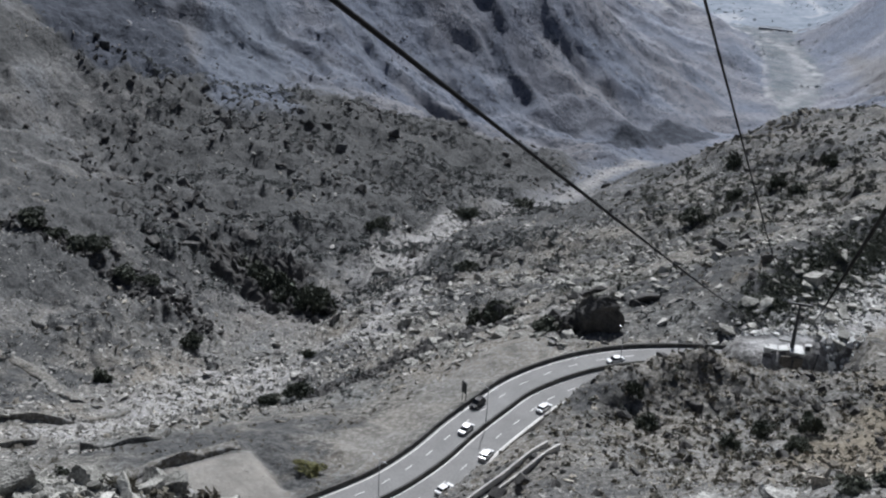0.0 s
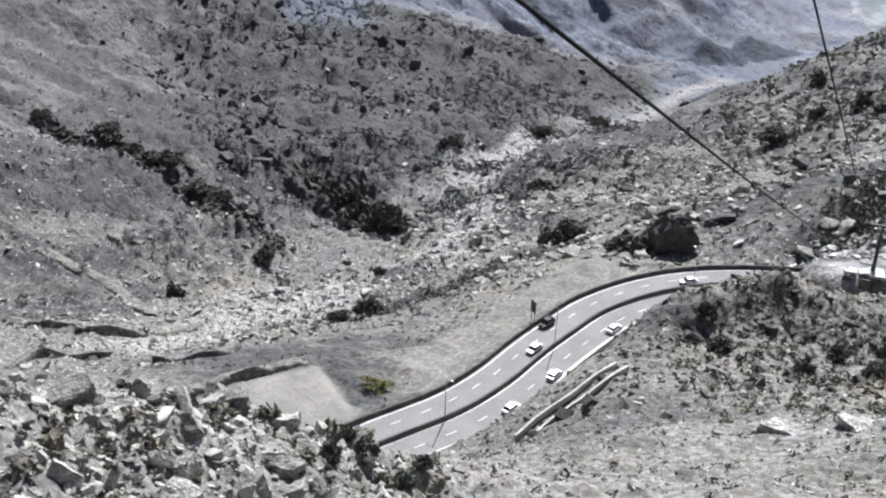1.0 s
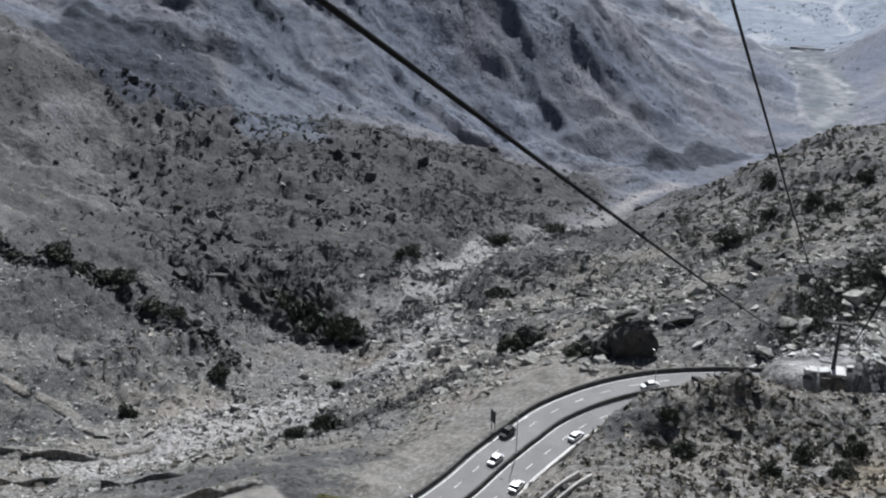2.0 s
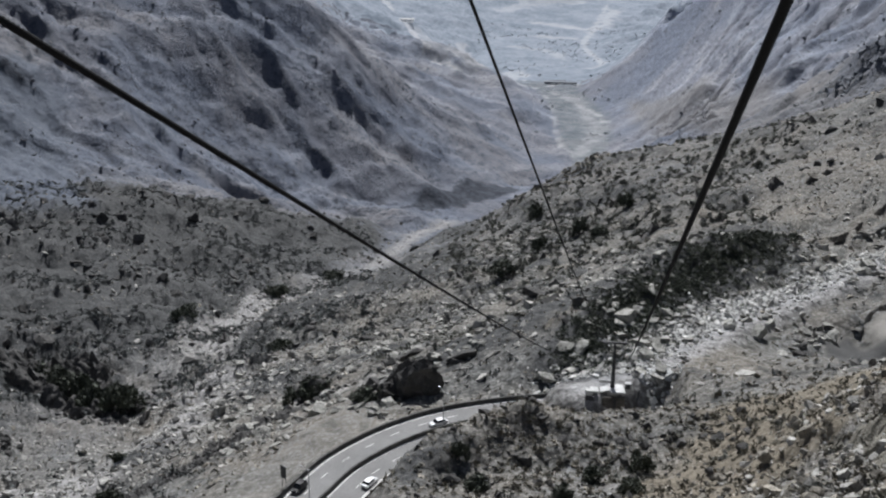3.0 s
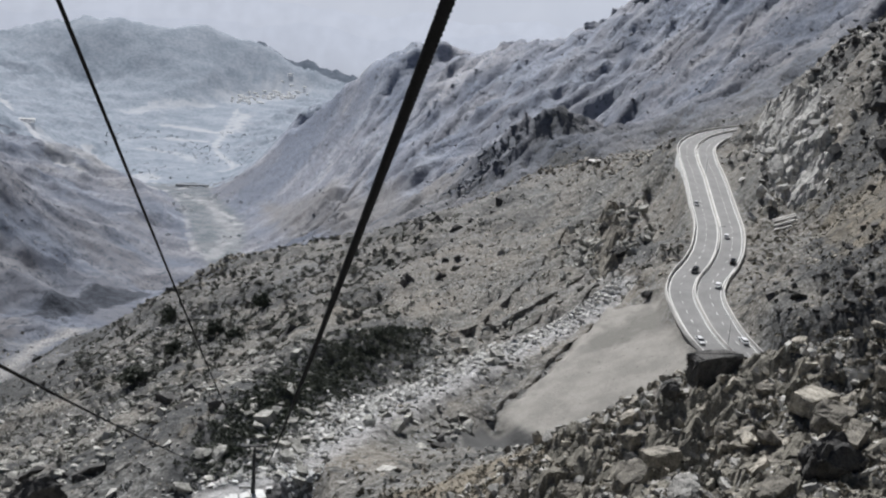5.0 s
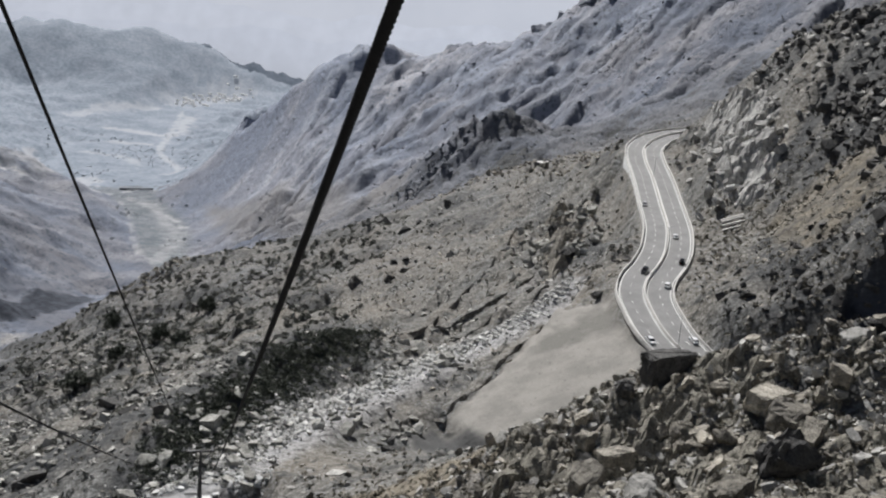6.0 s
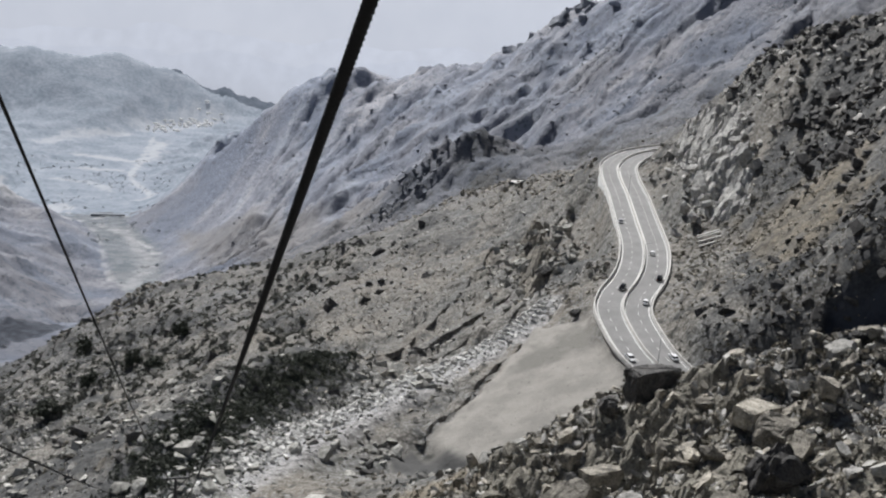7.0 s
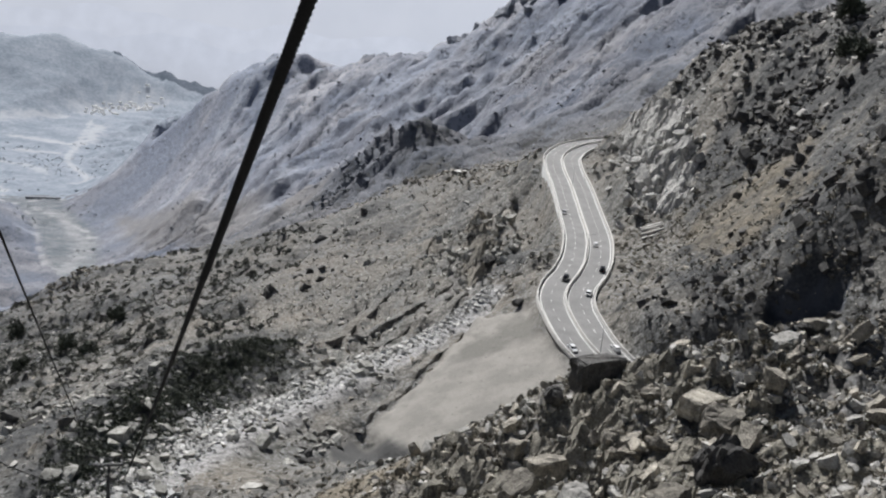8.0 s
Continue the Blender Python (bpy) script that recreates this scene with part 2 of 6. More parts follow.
# ---- shape helpers ----
def part(name, bm, mat, parent=None, label="", smooth=False):
    me = bpy.data.meshes.new(name)
    bm.to_mesh(me)
    bm.free()
    me.materials.append(mat)
    if smooth:
        me.shade_smooth()
    ob = new(name, me)
    ob.parent = parent
    if label:
        ob["label"] = label
    return ob


def mesh_from(name, verts, faces, mat, parent=None):
    me = bpy.data.meshes.new(name)
    verts, faces = np.asarray(verts, np.float32), np.asarray(faces, np.int32)
    k = faces.shape[1]
    me.vertices.add(len(verts))
    me.vertices.foreach_set("co", verts.ravel())
    me.loops.add(faces.size)
    me.loops.foreach_set("vertex_index", faces.ravel())
    me.polygons.add(len(faces))
    me.polygons.foreach_set("loop_start", np.arange(0, faces.size, k, dtype=np.int32))
    me.update(calc_edges=True)
    me.validate()
    me.shade_flat()
    me.materials.append(mat)
    ob = new(name, me)
    ob.parent = parent
    return ob


def box(bm, cx, cy, cz, sx, sy, sz, m=None, bevel=0.0):
    made = bmesh.ops.create_cube(bm, size=1.0)["verts"]
    for v in made:
        v.co = Vector((cx + v.co.x * sx, cy + v.co.y * sy, cz + v.co.z * sz))
    if bevel:
        bmesh.ops.bevel(bm, geom=list({e for v in made for e in v.link_edges}), offset=bevel, segments=2, affect="EDGES")
    if m is not None:
        bmesh.ops.transform(bm, matrix=m, verts=bm.verts)


def rod(bm, a, b, r0, r1=None, sides=8):
    a, b = Vector(a), Vector(b)
    made = bmesh.ops.create_cone(bm, cap_ends=True, segments=sides, radius1=r0, radius2=r0 if r1 is None else r1, depth=(b - a).length)["verts"]
    turn = (b - a).to_track_quat("Z", "Y").to_matrix().to_4x4()
    bmesh.ops.transform(bm, matrix=Matrix.Translation((a + b) / 2) @ turn, verts=made)


def perlin(x, y, seed=0):
    xi, yi = np.floor(x).astype(np.int64), np.floor(y).astype(np.int64)
    xf, yf = x - xi, y - yi

    def grad(ix, iy, dx, dy):
        h = (ix * 374761393 + iy * 668265263 + seed * 974711) & 0x7FFFFFFF
        h = ((h ^ (h >> 13)) * 1274126177) & 0x7FFFFFFF
        a = ((h ^ (h >> 16)) & 1023) * (2 * np.pi / 1024)
        return np.cos(a) * dx + np.sin(a) * dy

    u, v = xf * xf * xf * (xf * (xf * 6 - 15) + 10), yf * yf * yf * (yf * (yf * 6 - 15) + 10)
    lo = grad(xi, yi, xf, yf) * (1 - u) + grad(xi + 1, yi, xf - 1, yf) * u
    hi = grad(xi, yi + 1, xf, yf - 1) * (1 - u) + grad(xi + 1, yi + 1, xf - 1, yf - 1) * u
    return (lo * (1 - v) + hi * v) * 1.5


def fbm(x, y, size, octaves=4, seed=0, ridged=False):
    out, amp, s = 0.0, 1.0, size
    for k in range(octaves):
        p = perlin(x / s + 17.3 * k, y / s - 9.1 * k, seed + k)
        out = out + amp * ((0.5 - np.abs(p)) * 1.4 if ridged else p)
        amp, s = amp * 0.52, s / 2.1
    return out


def cells(x, y, size, seed=0, lean=0.5):
    """Broken rock: a height in units of size for places on tilted facets that meet in steps."""
    u, v = np.asarray(x, float) / size, np.asarray(y, float) / size
    wu, wv = perlin(u * 0.9, v * 0.9, seed + 1) * 0.5, perlin(u * 0.9, v * 0.9, seed + 2) * 0.5
    u, v = u + wu, v + wv
    iu, iv = np.floor(u), np.floor(v)
    best = np.full(u.shape, 9.0)
    out = np.zeros(u.shape)

    def rnd(a, b, k):
        q = np.sin(a * 127.1 + b * 311.7 + (seed + k) * 74.7) * 43758.5453
        return q - np.floor(q)
    for du in (-1, 0, 1):
        for dv in (-1, 0, 1):
            a, b = iu + du, iv + dv
            ox, oy = u - a - rnd(a, b, 1), v - b - rnd(a, b, 2)
            d = ox * ox + oy * oy
            h = rnd(a, b, 3) - 0.5 + ((rnd(a, b, 4) - 0.5) * ox + (rnd(a, b, 5) - 0.5) * oy) * 2 * lean
            near = d < best
            out = np.where(near, h, out)
            best = np.minimum(best, d)
    return out


def smoothstep(lo, hi, v):
    t = np.clip((v - lo) / (hi - lo), 0, 1)
    return t * t * (3 - 2 * t)


def spline(points, step):
    """Points every step metres along a smooth line through the given ones."""
    p = np.asarray(points, float)
    p = np.vstack([2 * p[0] - p[1], p, 2 * p[-1] - p[-2]])
    out = []
    for k in range(1, len(p) - 2):
        a, b, c, d = p[k - 1:k + 3]
        n = max(2, int(np.linalg.norm(c - b) / step))
        for t in np.arange(n) / n:
            out.append(0.5 * (2 * b + (c - a) * t + (2 * a - 5 * b + 4 * c - d) * t * t + (3 * b - a - 3 * c + d) * t ** 3))
    out.append(p[-2])
    out = np.array(out)
    run = np.concatenate([[0], np.cumsum(np.linalg.norm(np.diff(out, axis=0), axis=1))])
    at = np.arange(0, run[-1], step)
    return np.stack([np.interp(at, run, out[:, k]) for k in range(out.shape[1])], 1)


def to_line(x, y, line):
    """Distance in plan to a dense line, and the index of its nearest point."""
    d = np.full(np.shape(x), 1e9)
    best = np.zeros(np.shape(x), int)
    for k, p in enumerate(line):
        e = (x - p[0]) ** 2 + (y - p[1]) ** 2
        near = e < d
        d, best = np.where(near, e, d), np.where(near, k, best)
    return np.sqrt(d), best


# ---- the lie of the land: crests, spurs, gullies and slopes ----
LAND = {
    "crag_west": [(-69, 71, 74), (-66, 80, 70), (-60, 87, 65), (-51, 91, 61), (-45, 95, 57), (-39, 96, 54)],
    "crag_west_foot": [(-59, 56, 77), (-55, 69, 71), (-45, 75, 66), (-33, 79, 61)],
    "near_slope_crest": [(-30, 111, 46), (-23, 125, 42), (-13, 133, 42), (6, 132, 45), (20, 133, 54)],
    "near_slope_foot": [(-51, 46, 80), (-41, 64, 68), (-24, 79, 61), (-1, 88, 61), (18, 86, 69)],
    "channel_bank": [(-38, 149, 19), (-31, 162, 20), (-25, 175, 22), (-21, 194, 18)],
    "spur_crest": [(-16, 219, 16), (-10, 225, 17), (0, 230, 18), (12, 233, 15)],
    "spur_face": [(-11, 205, 12), (5, 213, 13), (1, 175, 21), (19, 184, 25)],
    "tower_shelf": [(13, 272, 1), (22, 267, 6), (29, 270, 6)],
    "spur_south": [(1, 223, 10), (22, 226, 9), (46, 245, 12), (33, 198, 17)],
    "near_east_crest": [(54, 180, 48), (67, 185, 52), (82, 193, 55), (93, 196, 60), (101, 192, 65), (108, 185, 69)],
    "near_east_mid": [(75, 175, 54), (94, 174, 62), (109, 168, 70), (130, 175, 78)],
    "near_east_foot": [(34, 162, 37), (48, 141, 54), (59, 140, 63), (52, 119, 65)],
    "far_east_bottom": [(85, 157, 59), (94, 137, 70), (109, 134, 75), (130, 159, 78)],
    "east_slope": [(188, 300, 41), (206, 308, 54), (215, 293, 73), (230, 291, 95), (178, 259, 54), (155, 203, 67)],
    "crag_white": [(279, 522, 36), (292, 542, 58), (302, 538, 79), (303, 504, 102), (303, 470, 115), (303, 427, 119), (285, 365, 117)],
    "crag_white_back": [(356, 595, 99), (368, 540, 120), (377, 483, 125)],
    "road_cut": [(222, 410, 33), (226, 388, 36), (245, 426, 43), (196, 353, 32)],
    "pad_low": [(95, 320, -2), (100, 300, -4), (113, 293, 3), (124, 285, 15)],
    "pad_top": [(148, 372, 13), (163, 363, 22)],
    "gravel_low": [(24, 271, 4), (55, 287, 4), (76, 283, 7), (92, 325, 4)],
    "gravel_high": [(30, 283, 6), (84, 353, 0), (120, 381, 0), (147, 395, 2), (181, 430, 12)],
    "hollow": [(10, 276, 1)],
    "mid_slope": [(17, 606, -77), (54, 529, -47), (103, 568, -36), (135, 523, -22), (165, 539, -12), (-6, 447, -46), (-23, 366, -29)],
    "mid_slope_east": [(185, 493, 4), (189, 471, 10), (225, 546, 16), (218, 589, -1), (178, 398, 33)],
    "mid_crest": [(-1, 765, -107), (51, 850, -99), (109, 846, -91), (190, 837, -70), (225, 813, -47), (250, 769, -17), (258, 685, 10), (257, 602, 33)],
    "dark_ridge": [(255, 997, -85), (295, 1025, -54), (328, 1019, -31), (368, 985, -22), (385, 913, -19)],
    "east_toe": [(190, 2645, -402), (205, 1900, -345), (215, 1480, -236), (315, 1288, -131), (486, 1140, -50)],
    "east_sky": [(290, 2472, -236), (386, 2270, -113), (437, 2164, -62), (466, 2106, -68), (570, 1875, -18), (621, 1755, 17), (659, 1637, 79), (689, 1516, 105), (792, 1407, 156)],
    "east_face": [(367, 1959, -170), (464, 1637, -87), (541, 1408, -12), (532, 1140, 4)],
    "east_rear": [(400, 2440, -190), (490, 2330, -150), (560, 2250, -130), (640, 2110, -100), (740, 1980, -60), (800, 1820, -10), (870, 1650, 60)],
    "east_behind": [(790, 1289, 219), (850, 1119, 283)],
    "valley_floor": [(-30, 1640, -368), (30, 1850, -380), (60, 2084, -391), (20, 2634, -415), (0, 2944, -428), (90, 3200, -440), (206, 3653, -440), (378, 4049, -430), (-32, 3558, -436)],
    "gully": [(-169, 181, -16), (-164, 207, -26), (-157, 235, -37), (-149, 278, -52), (-164, 370, -81), (-164, 449, -102), (-160, 560, -118), (-139, 708, -155), (-123, 799, -182), (-113, 928, -214), (-109, 1076, -251), (-92, 1253, -297), (-62, 1420, -338)],
    "scarp_foot": [(19, 277, 5), (25, 289, 4), (40, 315, 2), (59, 344, 0), (82, 371, -3), (100, 391, -4)],
    "scarp_head": [(14, 293, 7), (20, 304, 8), (31, 330, 9), (48, 361, 7), (70, 382, 3), (90, 400, -2)],
    "west_lip": [(-23, 881, -156), (-49, 778, -146), (-66, 706, -134), (-86, 643, -123), (-102, 561, -103)],
    "west_bank": [(-169, 824, -176), (-137, 889, -192), (-132, 1027, -228), (-138, 1271, -292)],
    "gully_east": [(-124, 295, -57), (-110, 320, -55), (-108, 375, -65), (-98, 431, -72), (-64, 421, -60), (-23, 439, -53), (-90, 574, -104), (-33, 584, -95), (4, 709, -105)],
    "road_bank": [(-94, 194, -4), (-98, 172, 1), (-79, 206, -8), (-68, 237, -13), (-59, 264, -12), (-49, 278, -11), (-37, 269, -6), (-122, 212, -18)],
    "west_spur": [(-361, 376, -43), (-325, 383, -52), (-288, 388, -58), (-248, 379, -63), (-215, 367, -63), (-177, 348, -65)],
    "west_scree": [(-243, 247, -45), (-251, 285, -45), (-226, 313, -53), (-184, 282, -52), (-193, 234, -38), (-174, 280, -52)],
    "west_second": [(-387, 633, -135), (-248, 481, -97), (-208, 472, -105), (-176, 458, -102), (-437, 668, -126), (-240, 750, -153), (-249, 611, -124)],
    "mid_west_crest": [(-551, 741, -67), (-482, 768, -97), (-432, 778, -120), (-346, 785, -132), (-304, 852, -147), (-260, 960, -186), (-208, 1113, -246), (-163, 1207, -302)],
    "mid_west_behind": [(-516, 873, -120), (-459, 926, -161), (-417, 986, -177), (-356, 1137, -226), (-309, 1292, -289)],
    "west_cliff": [(-654, 1090, -115), (-616, 1135, -116), (-541, 1030, -140), (-533, 1072, -127), (-583, 1244, -110), (-463, 1060, -165), (-453, 1172, -181)],
    "west_mountain": [(-462, 1395, -144), (-391, 1345, -220), (-266, 1414, -272), (-211, 1528, -269), (-127, 1470, -323), (-157, 1362, -320)],
    "west_crest": [(-550, 1707, -15), (-324, 1647, -129), (-256, 1646, -200), (-204, 1662, -254), (-117, 1686, -315), (-23, 1619, -377)],
    "west_back": [(-618, 2508, -183), (-515, 2628, -233), (-423, 2691, -263), (-347, 2745, -311), (-181, 2837, -454), (-324, 2237, -303)],
    "far_hill": [(-1218, 3779, -375), (-943, 3963, -350), (-575, 4142, -289), (-363, 4220, -248), (-197, 4283, -230), (-43, 4285, -258), (114, 4335, -241), (319, 4371, -289), (531, 4391, -375), (690, 4300, -415), (-246, 3857, -413)],
    "above": [(0, 0, 104), (-60, -40, 128), (60, 20, 112), (150, 110, 95), (-140, 60, 92), (0, -120, 165)],
    "uphill": [(-400, -300, 230), (300, -250, 260), (0, -600, 420), (-900, 100, 200), (450, 150, 190), (900, 600, 330), (-1200, 800, 150)],
    "rim": [(0, -3000, 700), (3000, 0, 600), (-3000, 0, 500), (2600, 2600, 300), (-2400, 2400, -50), (1500, 4200, -650), (-1800, 4300, -520), (700, 4560, -430), (0, 4580, -520), (-700, 4560, -520)],
}
ROAD_WEST = [(-92, 132, 0), (-79, 150, 0), (-66, 168, 0), (-56, 182, 0), (-50, 195, 0), (-46, 208, 0), (-42, 219, 0), (-37, 231, 0), (-28, 243, 0), (-17, 252, 0), (-4, 258, 0), (10, 262, 0), (26, 266, 0)]
ROAD_EAST = [(188, 262, 17), (176, 284, 19), (167, 303, 21.5), (165, 322, 24), (168, 342, 26), (172, 357, 27.5), (179, 370, 29), (189, 383, 30.5), (199, 399, 32), (211, 424, 33.5), (223, 456, 35), (241, 505, 37.5), (255, 545, 39), (269, 576, 40), (290, 603, 41), (315, 622, 41.5), (348, 638, 42), (390, 650, 43)]
GRAVEL_TRACK = [(14, 268, 4), (30, 280, 5), (58, 314, 3.5), (84, 342, 2), (112, 366, 3), (140, 384, 8), (168, 402, 18)]
WASH = [(-160, 665, 0), (-153, 610, 0), (-146, 540, 0), (-131, 460, 0), (-127, 425, 0), (-119, 360, 0), (-128, 332, 0), (-142, 312, 0), (-150, 268, 0), (-153, 215, 0)]
LOT_EAST = [(96, 322), (99, 302), (112, 290), (127, 284), (150, 300), (156, 318), (158, 344), (163, 362), (147, 374), (128, 352), (112, 336)]
LOT_WEST = [(-107, 169), (-105, 172), (-99, 180), (-91, 188), (-87, 185), (-80, 178), (-74, 173), (-82, 166), (-96, 160)]
LOT_BANK = [(-66, 186), (-58, 203), (-53, 219), (-48, 232), (-40, 246), (-33, 254), (-44, 272), (-49, 278), (-59, 264), (-68, 237), (-79, 206)]
CLIFF = [(-665, 1020), (-627, 1014), (-581, 1035), (-560, 1040), (-520, 1010), (-486, 960), (-440, 880), (-405, 815), (-437, 790), (-462, 760), (-500, 770), (-620, 880)]
SCARP = [(-590, 1218), (-564, 1218), (-530, 1214), (-533, 1184), (-563, 1192)]
GULLY_FOOT = [(-170, 1290), (-148, 1272), (-112, 1370), (-76, 1454), (-14, 1545), (-30, 1575), (-75, 1560), (-130, 1450)]
EAST_HILL = [(186, 276), (192, 330), (214, 372), (240, 408), (262, 424), (300, 470), (330, 560), (430, 560), (430, 240), (250, 220)]
BARE_SLOPE = [(91, 386), (112, 391), (157, 415), (182, 436), (198, 558), (166, 643), (107, 594), (100, 487)]
CAVE = [(197, 287), (203, 292), (211, 284), (215, 274), (209, 268), (200, 276)]
SCREE = [(-600, 1200), (-559, 1260), (-501, 1210), (-440, 1060), (-370, 900), (-311, 797), (-345, 765), (-392, 799), (-450, 900), (-505, 1010), (-540, 1100)]
WALL_FOOT = [(210, 450), (221, 480), (231, 506), (244, 542), (250, 558), (238, 566), (222, 530), (208, 492), (198, 458)]
DARK_PATCH = [(84, 312), (92, 319), (100, 309), (112, 293), (101, 286), (88, 274), (78, 278), (80, 300)]
road_w, road_e, track = spline(ROAD_WEST, 1.5), spline(ROAD_EAST, 2.0), spline(GRAVEL_TRACK, 3.0)
gully = spline(LAND["gully"] + LAND["valley_floor"][2:4], 12.0)
CRAGS = [spline(LAND[k], 6.0) for k in ("crag_west", "near_east_crest", "near_east_mid", "far_east_bottom", "crag_white", "spur_crest", "mid_slope_east")]
BERMS = [(spline(p, 2.0), h) for p, h in (
    ([(105, 432, 0), (140, 470, 0), (172, 510, 0), (190, 540, 0)], 1.6), ([(96, 415, 0), (125, 432, 0), (155, 448, 0), (176, 462, 0)], 1.8), ([(120, 398, 0), (145, 408, 0), (165, 425, 0)], 1.4),
    ([(-262, 290, 0), (-235, 282, 0), (-208, 262, 0)], 1.8), ([(-236, 322, 0), (-222, 312, 0), (-212, 306, 0)], 1.6), ([(-230, 232, 0), (-205, 226, 0), (-180, 222, 0), (-160, 232, 0)], 2.0), ([(-200, 250, 0), (-180, 244, 0)], 1.5),
    ([(-112, 168, 0), (-106, 175, 0), (-100, 183, 0), (-93, 190, 0)], 1.2))]
HALF_W, HALF_E = 8.6, 9.6

VALE = [(70, 1700, -372), (80, 1787, -376), (85, 1940, -385), (82, 2122, -392), (42, 2360, -400), (0, 2600, -413), (0, 2800, -422), (40, 3200, -438), (140, 3560, -440), (330, 3900, -438)]
VALE_WIDTH = [14, 20, 42, 46, 40, 130, 150, 130, 120, 90]
vale = spline(VALE, 15.0)
vale_half = np.interp(vale[:, 1], [p[1] for p in VALE], VALE_WIDTH)


def relief(x, y):
    """Ribs and gullies of the far mountains."""
    far = np.hypot(x, y)
    z = (fbm(x, y, 420, 4, 5, True) * 30 - 21) * smoothstep(700, 1700, far) * (1 - 0.6 * smoothstep(2300, 3000, far))
    wob = fbm(x, y, 160, 3, 71) * 60
    for mask, dx, dy in ((smoothstep(90, 280, x), -0.93, -0.37), (smoothstep(-50, -220, x), 0.95, -0.3)):
        across, along = -x * dy + y * dx + wob, x * dx + y * dy
        high = 26 if dx < 0 else 17
        z += mask * smoothstep(850, 1250, far) * (fbm(across, along * 0.38, 120, 3, 83, True) - 0.73) * high
    return z


pts = np.array([p for name in LAND for p in LAND[name]], float)
pts[:, 2] -= relief(pts[:, 0], pts[:, 1])
pts = np.vstack([pts, road_w[::6], road_e[::6]])
gap = np.linalg.norm(pts[:, None, :2] - pts[None, :, :2], axis=2)
top = np.hstack([np.sqrt(gap ** 2 + 16.0) - np.eye(len(pts)) * 3.0, np.ones((len(pts), 1)), pts[:, :2] / 1000])
low = np.hstack([np.vstack([np.ones((1, len(pts))), pts[:, :2].T / 1000]), np.zeros((3, 3))])
weights = np.linalg.solve(np.vstack([top, low]), np.concatenate([pts[:, 2], np.zeros(3)]))


def inside(x, y, poly):
    """How far inside a plan outline, in metres; negative outside."""
    hit = np.zeros(np.shape(x), bool)
    d = np.full(np.shape(x), 1e9)
    for (ax, ay), (bx, by) in zip(poly, poly[1:] + poly[:1]):
        cross = ((ay > y) != (by > y)) & (x < (bx - ax) * (y - ay) / (by - ay + 1e-12) + ax)
        hit ^= cross
        t = np.clip(((x - ax) * (bx - ax) + (y - ay) * (by - ay)) / ((bx - ax) ** 2 + (by - ay) ** 2), 0, 1)
        d = np.minimum(d, np.hypot(x - ax - t * (bx - ax), y - ay - t * (by - ay)))
    return np.where(hit, d, -d)


